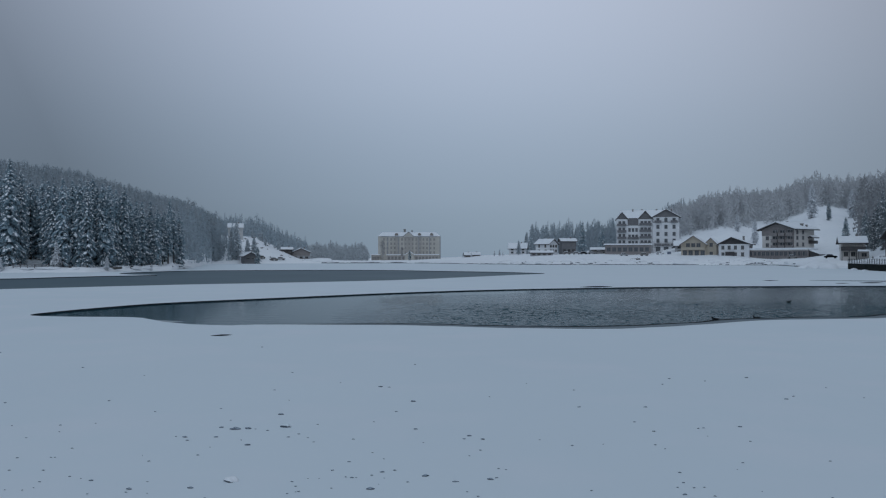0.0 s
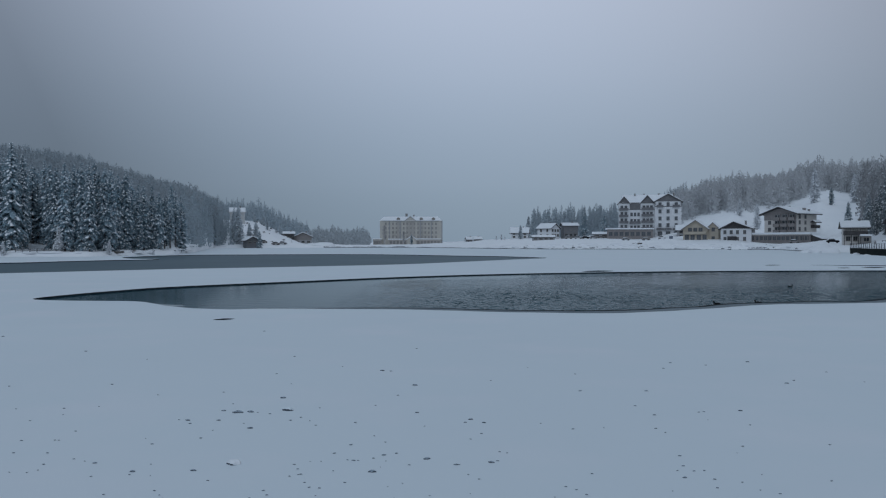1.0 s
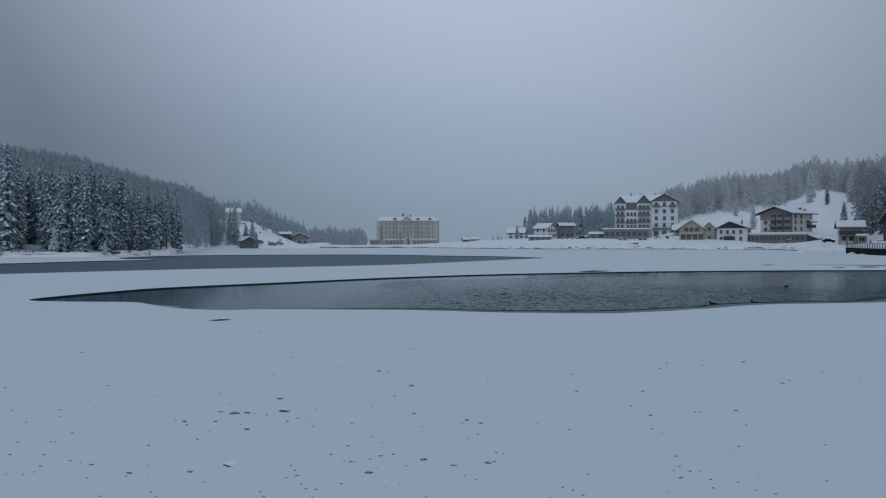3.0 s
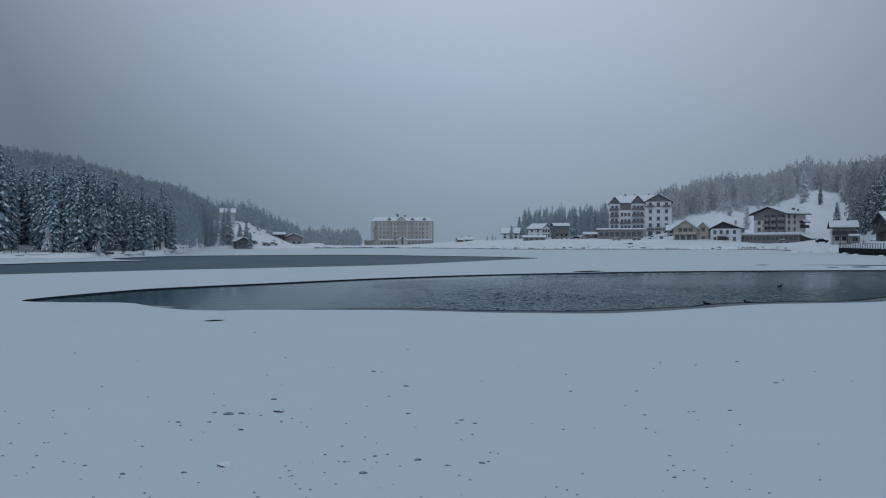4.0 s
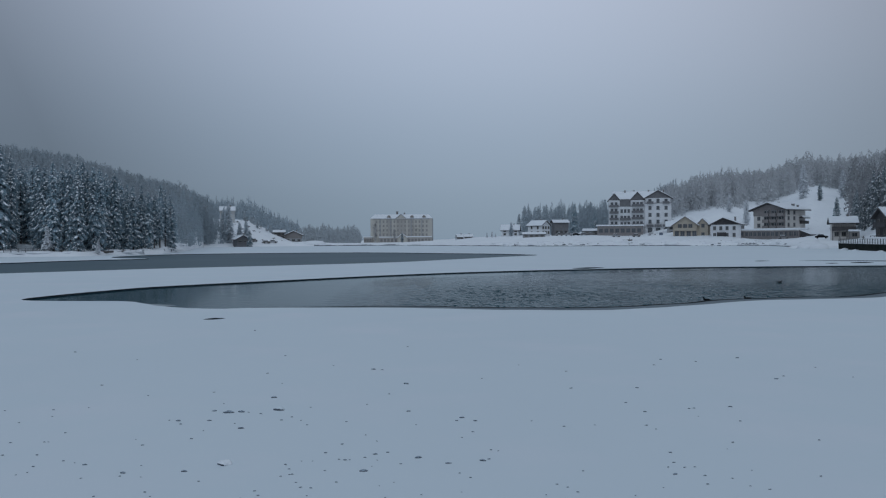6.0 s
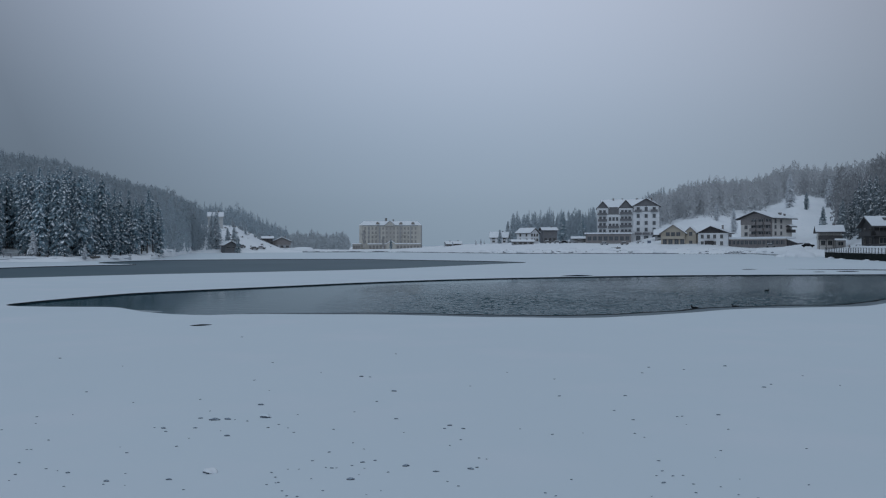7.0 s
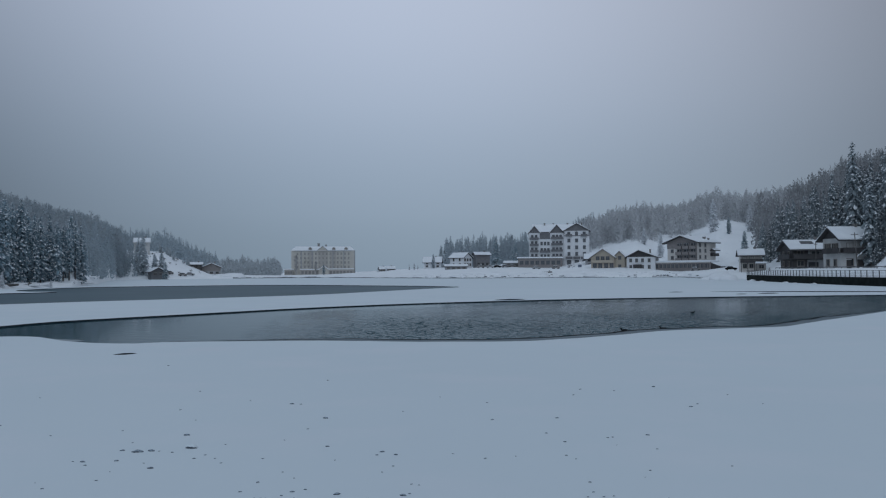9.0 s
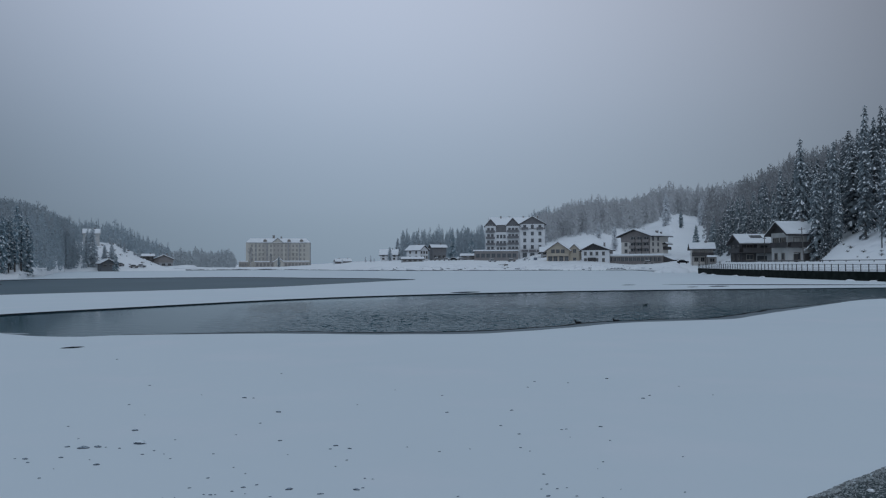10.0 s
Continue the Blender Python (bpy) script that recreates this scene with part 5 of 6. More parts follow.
def duck(m):
    t = thing("duck", m, "dark duck swimming on the open water", "duck", "ducks on the pool")
    bm = bmesh.new()
    bmesh.ops.create_uvsphere(bm, u_segments=12, v_segments=8, radius=1, matrix=Matrix.Diagonal((0.19, 0.075, 0.05, 1)))
    for v in bm.verts:
        if v.co.x > 0.1:
            v.co.z += (v.co.x - 0.1) * 0.2
    part("body", bm, M_DUCK, t)
    bm = bmesh.new()
    bmesh.ops.create_uvsphere(bm, u_segments=10, v_segments=7, radius=0.04, matrix=Matrix.Translation((-0.17, 0, 0.09)))
    bmesh.ops.create_cone(bm, segments=8, radius1=0.035, radius2=0.03, depth=0.12, cap_ends=True, matrix=pose(-0.145, 0, 0.055, 0, -20, 0))
    part("head", bm, M_DUCK, t)
    bm = bmesh.new()
    bmesh.ops.create_cone(bm, segments=6, radius1=0.02, radius2=0.01, depth=0.06, cap_ends=True, matrix=pose(-0.225, 0, 0.085, 0, 90, 0))
    part("bill", bm, M_STONE, t)
    return t


first = duck(pose(13.53, 40.33, -0.05, 0, 0, 3))
copy_thing(first, pose(15.87, 41.08, -0.05, 0, 0, -4))
copy_thing(first, pose(23.82, 56.02, -0.05, 0, 0, 185))


def lump(size, seed, cap=0.9, deep=1.0, crown=None, drift=False):
    """A low uneven lump of ice or stone, flat underneath, paler on top."""
    bm = bmesh.new()
    bmesh.ops.create_icosphere(bm, subdivisions=3 if crown else 2, radius=1)
    for v in bm.verts:
        v.co *= 1 + 0.4 * noise.noise(v.co * 1.3 + Vector((seed, 0, 0))) + 0.16 * noise.noise(v.co * 3.1 + Vector((0, seed, 0)))
        v.co.y *= deep
        v.co.z = max(v.co.z * 0.45, -0.12) * (0.8 if crown and not drift else 1)
    bm.normal_update()
    me = bpy.data.meshes.new("ice_lump")
    bm.to_mesh(me)
    bm.free()
    # dark body colour, also standing for the shade under ice lumps
    me.materials.append(M_STONE_ICE)
    me.materials.append(crown or M_ROOF_SNOW)
    for p in me.polygons:
        p.use_smooth = crown is not None
        if drift:  # pale over back and top, the low front dark with painted shade
            p.material_index = 1 if p.center.z + 0.07 * p.center.x + 0.3 * p.center.y > cap else 0
        else:
            p.material_index = 1 if p.normal.z > cap and p.center.z > 0.1 else 0
    return me


ROCKS = [lump(1, 3.7 * i, (0.8, 0.87, 0.75, 0.83, 0.9)[i]) for i in range(5)]
LUMPS = [lump(1, 3.7 * i, (0.62, 0.74, 0.68, 0.58, 0.8)[i], 0.55, M_LUMP_TOP) for i in range(5)]
CAPPED = lump(1, 91.0, -0.07, 0.75, M_ROOF_SNOW, True)
SETTLED = lump(1, 33.0, 0.04, 0.6, M_ICE, True)
CLUMPS = [lump(1, 50 + 2.3 * i) for i in range(3)]
for me in CLUMPS:
    me.materials.clear()
    me.materials.append(M_ROOF_SNOW)


def put_lump(x, y, w, k, mesh=None):
    ob = new("ice_lump", mesh or LUMPS[k % 5])
    ob.matrix_world = pose(x, y, 0.005, 0, 0, (k * 67) % 50 - 25) @ Matrix.Diagonal((w / 2, w / 1.9, w / (1.35 if mesh else 2.1), 1))
    return tagged(ob, "small dark grey lump of ice lying on the snow" if not mesh else "larger grey ice lump with a thick cap of snow", "ice lump", "ice lumps scattered on the snow")


BIG_LUMPS = [(-2.85, 10.92, 0.21), (-2.78, 14.41, 0.20), (-3.63, 14.22, 0.20), (-3.41, 14.27, 0.14), (-3.10, 15.55, 0.13), (-3.12, 13.02, 0.11), (-4.31, 13.59, 0.10), (-3.29, 10.60, 0.09), (-3.91, 14.36, 0.09), (-0.62, 16.95, 0.13), (-1.44, 18.87, 0.12), (-0.24, 11.18, 0.11), (0.64, 11.01, 0.10), (0.16, 10.89, 0.07), (0.44, 13.68, 0.09), (0.66, 13.43, 0.08), (-0.94, 10.55, 0.12), (-0.85, 11.38, 0.07), (-1.24, 11.09, 0.06), (-0.48, 14.22, 0.08), (7.58, 20.29, 0.11), (7.27, 17.22, 0.10), (4.06, 16.31, 0.08), (2.73, 16.31, 0.08), (5.26, 14.41, 0.08), (3.64, 14.04, 0.07), (3.06, 10.30, 0.07), (-4.07, 10.55, 0.09), (-4.73, 10.95, 0.07), (1.91, 10.47, 0.04), (-9.81, 22.15, 0.09), (-3.79, 13.59, 0.08)]
for k, (x, y, w) in enumerate(BIG_LUMPS):
    put_lump(x, y, 0.88 * w, k, {0: CAPPED, 1: SETTLED}.get(k))
rng = random.Random(21)
SMALL_LUMPS = [(-7.68, 14.50), (-6.84, 14.55), (-6.37, 12.18), (-5.88, 12.21), (-5.82, 12.21), (-6.11, 11.47), (-5.63, 11.47), (-5.83, 12.79), (-5.11, 11.15), (-5.33, 10.60), (-5.65, 10.50), (-4.51, 10.32), (-4.05, 10.40), (-3.95, 10.89), (-4.33, 11.98), (-5.60, 15.83), (-4.40, 16.13), (-3.28, 14.22), (-4.19, 13.34), (-3.72, 12.35), (-2.58, 13.59), (-2.02, 10.89), (-2.25, 13.55), (-2.10, 13.22), (-1.48, 13.43), (-1.08, 12.50), (-1.38, 11.95), (-1.33, 11.12), (-1.18, 11.09), (-1.56, 11.47), (-0.88, 12.11), (-0.68, 11.47), (-0.91, 15.83), (-1.24, 18.79), (0.20, 10.89), (0.79, 11.56), (0.89, 11.50), (1.59, 13.38), (2.06, 12.98), (2.96, 18.39), (3.40, 13.02), (3.48, 12.75), (3.30, 11.35), (3.20, 10.84), (3.27, 10.60), (3.42, 10.23), (4.58, 14.31), (7.57, 17.57), (8.81, 18.71), (5.70, 11.98)]
for k, (x, y) in enumerate(SMALL_LUMPS):
    put_lump(x, y, 0.0034 * y * rng.uniform(0.7, 1.2), k)
# fainter crumbs, towards the wooded side and towards the road
CRUMBS_WEST = [(-13.97, 25.62), (-7.58, 20.65), (-9.03, 16.78), (-6.98, 17.01), (-6.28, 14.71), (-6.6, 14.0), (-6.93, 13.53), (-4.91, 11.04), (-5.39, 10.88), (-5.42, 10.49), (-4.55, 12.32), (-3.76, 10.35), (-4.04, 9.58), (-3.49, 9.73), (-3.37, 9.56), (-3.29, 9.43), (-4.47, 13.63), (-2.97, 10.15), (-3.68, 12.86), (-3.92, 21.18), (-6.05, 27.18), (-3.81, 18.4), (-2.45, 19.45), (-3.23, 17.09), (-3.91, 14.98), (-3.04, 14.1), (-2.25, 14.61), (-2.45, 13.82), (-3.31, 13.36), (-1.83, 11.04), (-1.68, 11.04), (-1.93, 10.67), (-1.85, 10.43), (-1.88, 10.41), (-1.98, 10.34), (-1.74, 10.07), (-1.65, 9.87), (-1.52, 9.84), (-1.52, 9.54), (-2.18, 9.74), (-2.1, 9.57), (-2.28, 9.46), (-2.0, 9.4)]
CRUMBS_EAST = [(-0.78, 22.79), (-1.26, 14.84), (-0.32, 13.17), (-0.98, 11.21), (-0.8, 11.06), (-0.85, 10.76), (-0.47, 10.87), (-1.37, 9.4), (-1.45, 10.58), (-1.24, 10.07), (-0.69, 9.9), (-0.52, 10.04), (-0.59, 9.45), (-0.17, 9.55), (-0.79, 9.37), (1.99, 19.37), (1.0, 17.51), (3.49, 14.83), (0.35, 13.45), (0.58, 12.66), (0.4, 12.3), (2.57, 13.06), (0.73, 11.08), (0.31, 10.42), (0.44, 10.22), (0.31, 9.63), (1.3, 9.5), (1.49, 9.91), (1.6, 9.79), (1.69, 9.6), (1.52, 9.35), (2.34, 9.45), (5.19, 19.23), (5.6, 20.12), (2.75, 9.74), (6.36, 19.74), (9.0, 17.38), (4.48, 14.28), (4.44, 13.65), (5.01, 13.27), (4.38, 11.89), (4.16, 11.51), (3.41, 10.62), (3.06, 10.62), (3.33, 9.87), (3.72, 10.1), (4.09, 10.43), (3.82, 9.78), (4.0, 9.64), (4.86, 10.16)]
for k, (x, y) in enumerate(CRUMBS_WEST + CRUMBS_EAST):
    put_lump(x, y, 0.0029 * y * rng.uniform(0.6, 1.3), k + 2)


# crumbs of slush along the open water by the near shore
sv, sf = [], []
for k in range(5600):
    f = rng.random() * (len(SLUSH_EDGE) - 1.001)
    p, q = Vector(SLUSH_EDGE[int(f)]), Vector(SLUSH_EDGE[int(f) + 1])
    x, y = p.lerp(q, f % 1)
    d = -0.05 + rng.random() ** 1.5 * 0.62
    x, y, r, b = x + d * 0.4, y - d * 0.9, rng.uniform(0.004, 0.017) * rng.uniform(0.6, 1.4), len(sv)
    z, ang = (-0.008 if d > 0.05 else 0.004), rng.gauss(0.2, 0.25)
    ca, sa = math.cos(ang), math.sin(ang)
    for i in range(6):
        u, w = r * 2.8 * math.cos(i * 1.047) * rng.uniform(0.6, 1.3), r * math.sin(i * 1.047) * rng.uniform(0.6, 1.3)
        sv.append((x + ca * u - sa * w, y + sa * u + ca * w, z - 0.02))
    sv.append((x + r * 0.2, y, z + r * rng.uniform(0.2, 0.8)))
    sf += [(b + i, b + (i + 1) % 6, b + 6) for i in range(6)]
skin = [(x, y, -0.013) for x, y in holes[-1]]
tagged(new("slush_ice", mesh_of("slush_ice", skin, [tuple(range(len(skin)))], M_DARK_SLUSH)), "dark wet slush frozen at the near shore", "ice", kind="structure")
slush = tagged(new("slush", mesh_of("slush", sv, sf, M_SLUSH)), "grey crumbs of slush floating at the ice edge", "slush", kind="stuff")

ob = new("snow_clump", CLUMPS[1])
ob.matrix_world = pose(7.28, 9.82, 0.0, 0, 0, 20) @ Matrix.Diagonal((0.05, 0.045, 0.06, 1))
tagged(ob, "small white clump of snow lying on the dark slush", "snow clump")

# dark stones showing along the foot of the snowy bank
bm = bmesh.new()
prev = None
for a in np.arange(-8.5, 24.2, 0.06):
    r = shore(a) - 0.4
    n1 = noise.noise((a * 1.1, 3.0, 0)) + 0.5 * noise.noise((a * 6, 1.0, 0))
    h = max(0.0, min(0.35, 0.24 + 0.25 * n1)) * (1.7 if a < -2.5 else 1.0) * (0.25 if abs(a - 19) < 1.5 else 1)
    x, y = r * math.sin(radians(a)), r * math.cos(radians(a))
    row = [bm.verts.new(p) for p in ((x, y, -0.05), (x, y + 0.1, h), (x, y + 1.6, h + 0.05), (x, y + 1.6, -0.2))]
    if prev:
        for k in range(3):
            bm.faces.new((prev[k], row[k], row[k + 1], prev[k + 1]))
    prev = row
tagged(part("shore_stones", bm, M_SHORE), "low dark stony edge of the snowy shore", "shore", kind="structure")


# stones on the bank and clumps of snow at the foot of the wall
for k, (x, y, w) in enumerate(((126.64, 349.98, 2.2), (80.00, 380.66, 2.4), (126.97, 341.67, 3.0), (147.31, 358.78, 2.5), (147.13, 350.05, 3.0), (155.90, 364.87, 2.0),
                               (103.33, 229.15, 2.0), (102.83, 223.23, 1.6), (76.30, 346.98, 2.5), (-77.71, 192.88, 3.0), (-74.70, 188.66, 2.0))):
    ob = new("shore_rock", ROCKS[k % 5])
    ob.matrix_world = pose(x, y, 0.1, 0, 0, k * 50) @ Matrix.Diagonal((w / 2, w / 3, w / 5, 1))
    tagged(ob, "dark rock half buried in the shore snow", "rock", "rocks along the shore")
for k, (x, y, w) in enumerate(((96.77, 186.24, 1.6), (90.93, 165.35, 2.0), (91.02, 161.26, 1.0), (89.06, 150.89, 1.6), (85.42, 118.78, 1.5),
                               (84.80, 112.63, 1.4), (101.77, 201.06, 2.5))):
    ob = new("snow_clump", CLUMPS[k % 3])
    ob.matrix_world = pose(x, y, 0.02, 0, 0, k * 70) @ Matrix.Diagonal((w / 2, w / 2.5, w / 3, 1))
    tagged(ob, "clump of white snow at the foot of the wall", "snow clump", "snow clumps below the wall")


# ---------------------------------------------------------------- cars, poles, fences
def parked_car(m, paint, label):
    t = thing("car", m, label, "car", "parked cars")
    bm = bmesh.new()
    prism(bm, [(-2.1, 0.35), (2.1, 0.35), (2.15, 0.75), (1.9, 0.95), (1.0, 1.02), (-1.2, 1.02), (-2.05, 0.92), (-2.15, 0.6)], -0.85, 0.85)
    bmesh.ops.bevel(bm, geom=list(bm.edges), offset=0.06, segments=1, affect="EDGES")
    part("body", bm, paint, t)
    bm = bmesh.new()
    prism(bm, [(-1.5, 1.0), (1.0, 1.0), (0.45, 1.46), (-1.1, 1.48)], -0.72, 0.72)
    part("cabin", bm, M_PANE, t, "dark car windows")
    bm = bmesh.new()
    prism(bm, [(-1.25, 1.46), (0.55, 1.45), (0.4, 1.66), (-1.05, 1.68)], -0.74, 0.74)
    bmesh.ops.bevel(bm, geom=list(bm.edges), offset=0.05, segments=1, affect="EDGES")
    part("snow", bm, M_ROOF_SNOW, t, "snow on the car roof")
    for x in (-1.35, 1.35):
        for y in (-0.8, 0.8):
            bm = bmesh.new()
            bmesh.ops.create_cone(bm, segments=14, radius1=0.33, radius2=0.33, depth=0.22, cap_ends=True, matrix=pose(x, y, 0.33, 90, 0, 0))
            part("wheel", bm, M_DUCK, t)
    return t


for (x, y, z), rz, paint, lab in (((136.1, 285.0, 2.8), -25, M_DUCK, "dark parked car under fresh snow"), ((148.4, 345.0, 2.9), -10, M_STONE, "grey parked car under fresh snow"),
                                  ((113.6, 425.0, 5.1), 5, M_WHITE, "white parked car under fresh snow"), ((83.3, 455.0, 5.9), 10, M_GREYWALL, "grey parked car under fresh snow"),
                                  ((68.6, 450.0, 5.6), 8, M_STONE, "grey parked car under fresh snow"), ((73.9, 450.0, 5.6), 0, M_GREYWALL, "grey parked car under fresh snow"), ((78.3, 452.0, 5.6), 6, M_DUCK, "dark parked car under fresh snow"),
                                  ((94.7, 425.0, 4.5), 4, M_GREYWALL, "grey parked car under fresh snow"), ((105.3, 425.0, 4.5), 8, M_STONE, "grey parked car under fresh snow"),
                                  ((87.4, 455.0, 5.9), -5, M_STONE, "grey parked car under fresh snow"), ((-92.0, 412.0, 2.6), 70, M_STONE, "grey parked car under fresh snow"),
                                  ((-86.2, 414.0, 2.4), 35, M_STONE, "grey parked car under fresh snow"), ((-84.0, 421.0, 2.4), -8, M_GREYWALL, "grey parked car under fresh snow")):
    parked_car(pose(x, y, ground_z(x, y), 0, 0, rz), paint, lab)


def pole(m, h, arm, label, name="utility_pole"):
    t = thing(name, m, label, "pole")
    bm = bmesh.new()
    bmesh.ops.create_cone(bm, segments=8, radius1=0.13, radius2=0.08, depth=h + 1, cap_ends=True, matrix=Matrix.Translation((0, 0, (h - 1) / 2)))
    part("shaft", bm, M_BARK if arm > 0 else M_METAL, t)
    bm = bmesh.new()
    if arm > 0:
        box(bm, -arm / 2, arm / 2, -0.06, 0.06, h - 0.5, h - 0.35)
        part("crossarm", bm, M_BARK, t)
    else:
        prism(bm, [(0, h - 0.1), (arm, h + 0.35), (arm, h + 0.45), (0, h + 0.1)], -0.05, 0.05)
        box(bm, arm - 0.5, arm + 0.1, -0.12, 0.12, h + 0.3, h + 0.42)
        part("lamp_arm", bm, M_METAL, t)
    return t


for (x, y, z), h, arm, lab in (((104.1, 160.0, 3.3), 8, 1.6, "leaning wooden power pole before the chalet"), ((105.6, 178.0, 3.4), 7, 0.8, "wooden power pole beside the dark chalet"),
                               ((105.9, 200.0, 3.5), 5, 0.6, "thin wooden pole in the snowbank"), ((107.3, 140.0, 3.1), 7.2, -1.2, "curved metal street lamp at the roadside")):
    pole(pose(x, y, ground_z(x, y), 0, -4 if arm > 1 else 0, 0), h, arm, lab, "utility_pole" if arm > 0 else "street_lamp")

# ploughed snow heaped between promenade and road
bm = bmesh.new()
prev = None
for i, (x, y) in enumerate(along_line([(x + 6.0, y + 1.0) for x, y in WALL_LINE], 1.0)):
    h = 3.12 + 0.13 * noise.noise((i * 0.23, 5.0, 0)) + 0.07 * noise.noise((i * 0.9, 9.0, 0))
    h = 1.6 + (h - 1.6) * min(1.0, (i + 1) / 12)
    row = [bm.verts.new((x + o + 0.2 * noise.noise((i * 0.4, o, 1.0)), y, z))
           for o, z in ((-4.2, 1.3), (-3.2, 1.75), (-1.9, 1.6 + (h - 1.6) * 0.62), (-0.7, h - 0.08), (0.3, h), (1.6, h - 0.15), (3.6, 1.9))]
    if prev:
        for k in range(6):
            bm.faces.new((prev[k], row[k], row[k + 1], prev[k + 1]))
    prev = row
bmesh.ops.recalc_face_normals(bm, faces=bm.faces)
berm = part("snow_berm", bm, M_ROOF_SNOW)
berm.data.shade_smooth()
tagged(berm, "long ridge of ploughed snow along the lakeside road", "snow", kind="structure")
# guard rail between promenade and road
guard = thing("guard_rail", pose(0, 0, 0), "dark roadside guard rail edged with snow", "guard rail")
gp = [(x + 6.0, y + 1.0) for x, y in pts[6:]]
for k, (x, y) in enumerate(gp[::2]):
    bm = bmesh.new()
    z = ground_z(x, y)
    box(bm, x - 0.06, x + 0.06, y - 0.06, y + 0.06, z - 0.5, 3.43)
    part("post", bm, M_METAL, guard)
bm = bmesh.new()
prev = None
for x, y in gp:
    row = [bm.verts.new(p) for p in ((x - 0.08, y, 3.3), (x + 0.02, y, 3.3), (x + 0.02, y, 3.44), (x - 0.08, y, 3.44))]
    if prev:
        for k in range(4):
            bm.faces.new((prev[k], row[k], row[(k + 1) % 4], prev[(k + 1) % 4]))
    prev = row
part("beam", bm, M_METAL, guard)

# low wooden fence on the wooded shore
shore_fence = thing("wooden_fence", pose(0, 0, 0), "low weathered rail fence in the snow by the trees", "fence")
spots = [polar(a, 3.0) for a in np.arange(-27.9, -25.5, 0.4)]
bm_mesh = bmesh.new()
box(bm_mesh, -0.06, 0.06, -0.06, 0.06, -0.4, 0.8)
fp = bpy.data.meshes.new("post")
bm_mesh.to_mesh(fp)
bm_mesh.free()
fp.materials.append(M_GREYWOOD)
for x, y, z in spots:
    o = new("post", fp)
    o.parent, o.location = shore_fence, (x, y, z)
for h in (0.68, 0.35):
    bm = bmesh.new()
    prev = None
    for x, y, z in spots:
        row = [bm.verts.new((x, y + dy, z + h + dz)) for dy, dz in ((-0.05, -0.06), (0.05, -0.06), (0.05, 0.06), (-0.05, 0.06))]
        if prev:
            for k in range(4):
                bm.faces.new((prev[k], row[k], row[(k + 1) % 4], prev[(k + 1) % 4]))
        prev = row
    part("rail", bm, M_GREYWOOD, shore_fence)


# bare bushes and stones on the steep bank above the road
def bush(m, seed):
    r = random.Random(seed)
    bm = bmesh.new()
    for _ in range(54):
        a, e, n = r.uniform(0, 6.28), r.uniform(0.4, 1.4), r.uniform(0.5, 1.0)
        tip = Vector((math.cos(a) * math.cos(e), math.sin(a) * math.cos(e), math.sin(e))) * n
        side = Vector((-math.sin(a), math.cos(a), 0)) * 0.013
        v = [bm.verts.new(p) for p in (side * -1, side, tip)]
        bm.faces.new(v)
        w = [bm.verts.new(p) for p in (tip * 0.5 - side, tip * 0.5 + side, tip * 0.6 + Vector((r.uniform(-0.3, 0.3), r.uniform(-0.3, 0.3), 0.3)))]
        bm.faces.new(w)
    t = part("bush", bm, M_BARK)
    t.matrix_world = m
    return tagged(t, "bare brown bush poking through the snow", "bush", "bushes on the snowy bank")


rng = random.Random(8)
for k in range(16):
    x, y, z = polar(rng.uniform(33.5, 38), rng.uniform(14, 34))
    s = rng.uniform(0.4, 1.1)
    bush(pose(x, y, z - 0.1) @ Matrix.Diagonal((s * 1.6, s * 1.6, s, 1)), k)
for k in range(18):
    x, y, z = polar(rng.uniform(4, 22.5), rng.uniform(1.5, 16))
    s = rng.uniform(0.25, 0.8)
    bush(pose(x, y, z - 0.1) @ Matrix.Diagonal((s * 2.2, s * 1.6, s, 1)), k + 40)
for k in range(48):
    x, y, z = polar(rng.uniform(-14.6, -10.6), rng.uniform(14, 60))
    s = rng.uniform(0.4, 1.3)
    bush(pose(x, y, z - 0.1) @ Matrix.Diagonal((s * 2.4, s * 1.8, s, 1)), k + 80)

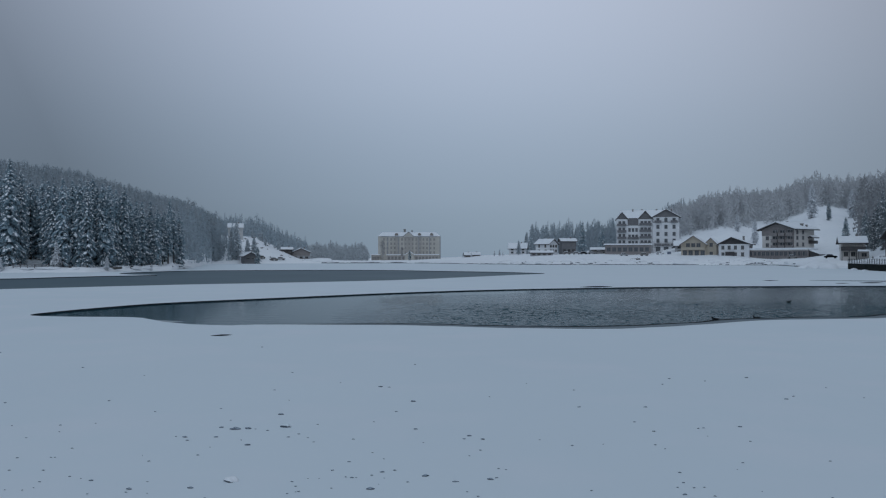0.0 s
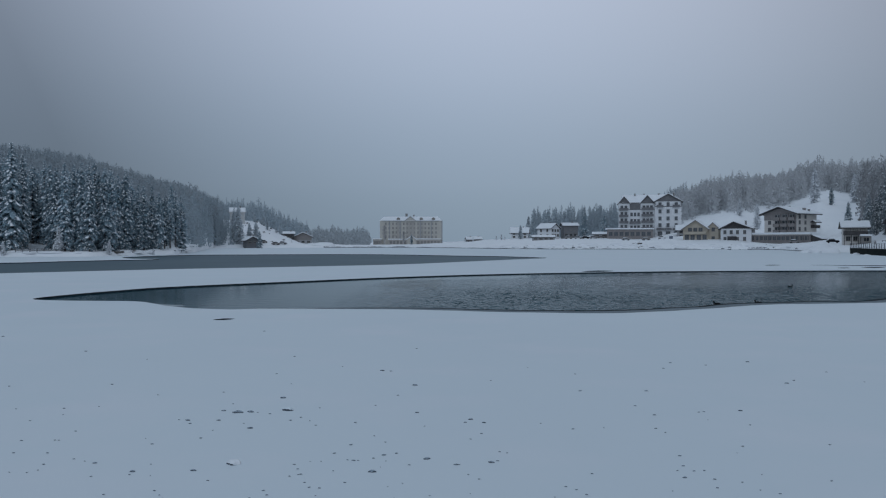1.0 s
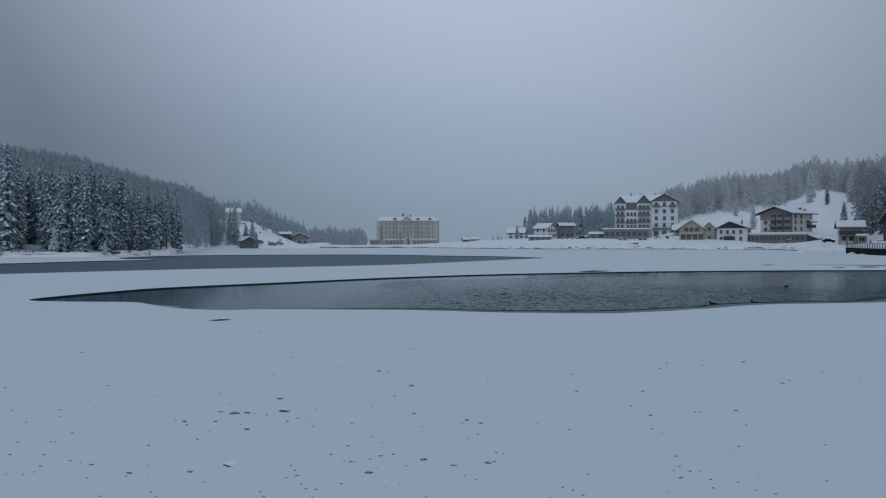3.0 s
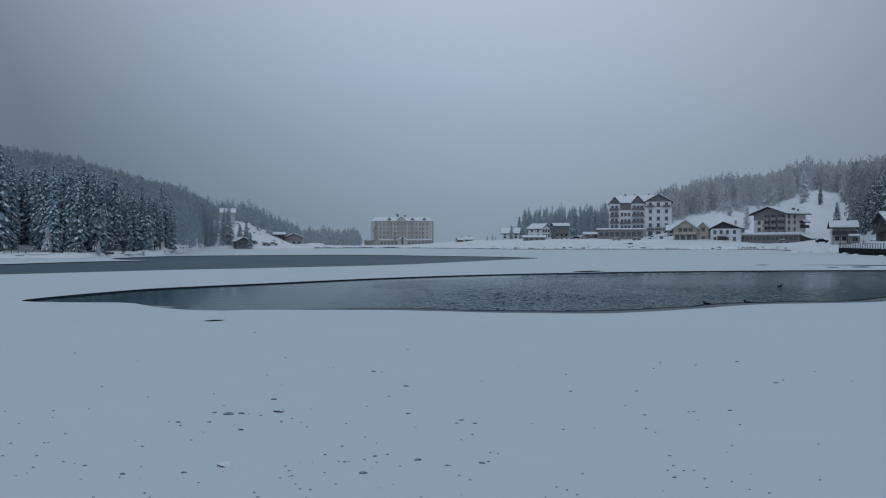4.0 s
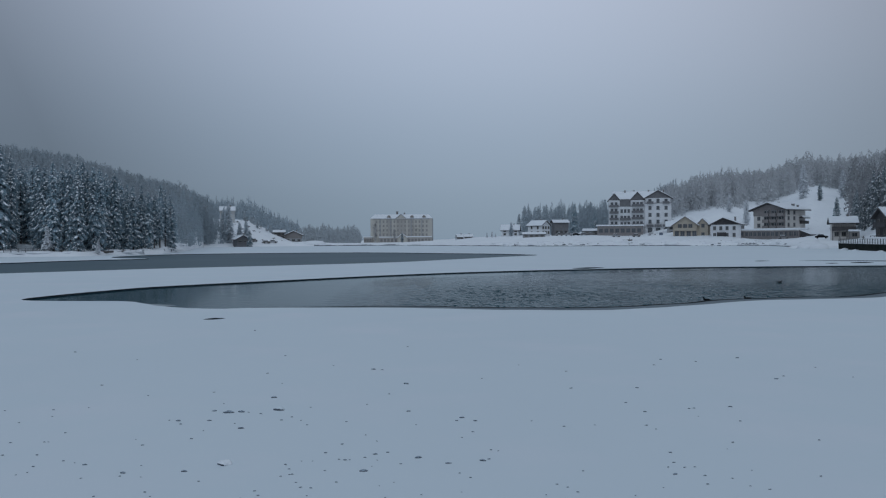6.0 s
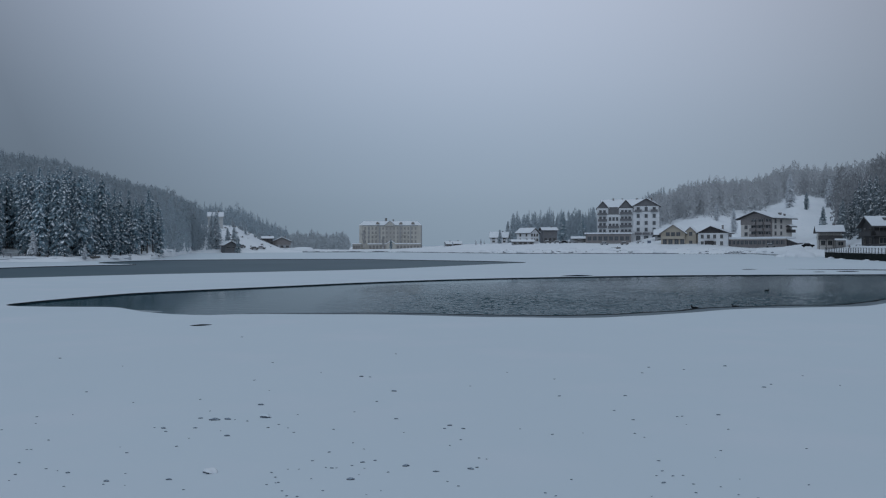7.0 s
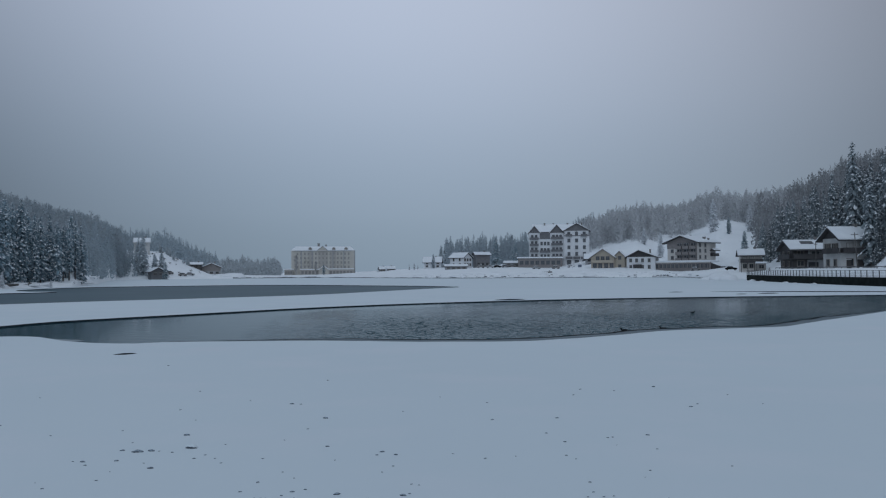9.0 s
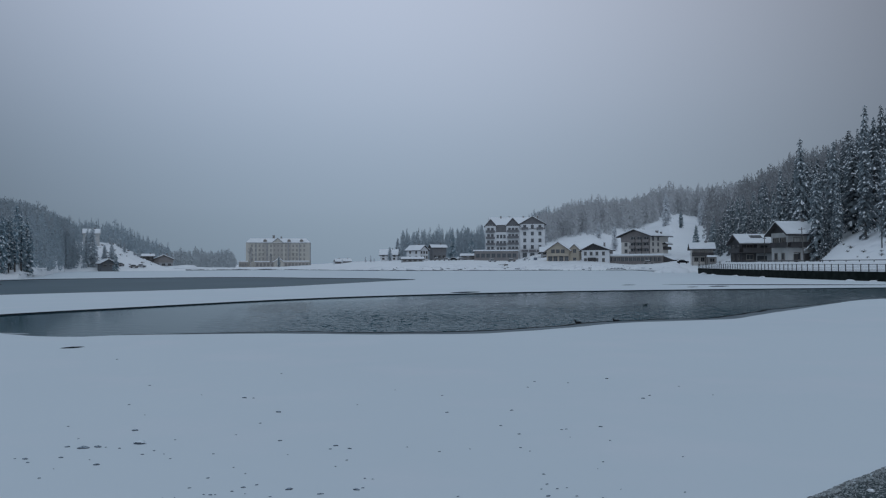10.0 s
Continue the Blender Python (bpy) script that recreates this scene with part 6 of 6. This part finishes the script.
# uneven drifts and ploughed snow along the bank, with dark stones between them
for k in range(46):
    a, s = rng.uniform(3.5, 23.4), 1.5 + 22 * rng.random() ** 1.5
    x, y, z = polar(a, s)
    w = rng.uniform(2.0, 6.5)
    ob = new("snow_drift", heap_mesh)
    ob.matrix_world = pose(x, y, z - 0.1, 0, 0, rng.uniform(-20, 20)) @ Matrix.Diagonal((w / 2, w / 3.5, rng.uniform(0.35, 1.0), 1))
    tagged(ob, "low drift of ploughed snow on the lake bank", "snow drift", "snow drifts along the bank")
for k in range(34):
    a = rng.uniform(18.5, 23.6) if k % 3 else rng.uniform(4, 18)
    x, y, z = polar(a, rng.uniform(-1.0, 5.0))
    w = rng.uniform(0.8, 2.4)
    ob = new("shore_rock", ROCKS[k % 5])
    ob.matrix_world = pose(x, y, max(z, 0.0), 0, 0, k * 50) @ Matrix.Diagonal((w / 2, w / 3, w / 2.2, 1))
    tagged(ob, "dark rock half buried in the shore snow", "rock", "rocks along the shore")
for x, y, w, h in ((103.5, 217.5, 6, 1.7), (104.5, 224.0, 8, 2.0), (107.5, 232.0, 9, 1.8), (101.8, 228.0, 5, 1.0), (110.5, 238.0, 7, 1.6)):
    ob = new("snow_bank", heap_mesh)
    ob.matrix_world = pose(x, y, max(ground_z(x, y), 0.0) - 0.2, 0, 0, -20) @ Matrix.Diagonal((w / 2, w / 3, h, 1))
    tagged(ob, "rounded bank of ploughed snow at the end of the railing", "snow bank", "ploughed snow banks")
for k in range(30):
    a, s = rng.uniform(-29.5, -17.2), 1.5 + 9 * rng.random() ** 1.4
    x, y, z = polar(a, s)
    w = rng.uniform(1.6, 5.0)
    ob = new("snow_drift", heap_mesh)
    ob.matrix_world = pose(x, y, z - 0.1, 0, 0, rng.uniform(-20, 50)) @ Matrix.Diagonal((w / 1.6, w / 3, rng.uniform(0.15, 0.45), 1))
    tagged(ob, "soft drift of snow at the foot of the spruces", "snow drift", "snow drifts along the bank")
for k in range(14):
    x, y, z = polar(rng.uniform(-29, -17.5), rng.uniform(0.8, 6))
    s = rng.uniform(0.3, 0.8)
    bush(pose(x, y, z - 0.1) @ Matrix.Diagonal((s * 2.0, s * 1.6, s, 1)), k + 120)
# scattered saplings, greyed with painted haze, on the slope below the white house
for k in range(9):
    x, y, z = polar(rng.uniform(-13.4, -11.2), rng.uniform(34, 62))
    plant(x, y, rng.uniform(3.5, 7), -2, "fir greyed by haze put into its colour", "single firs", 1.3)
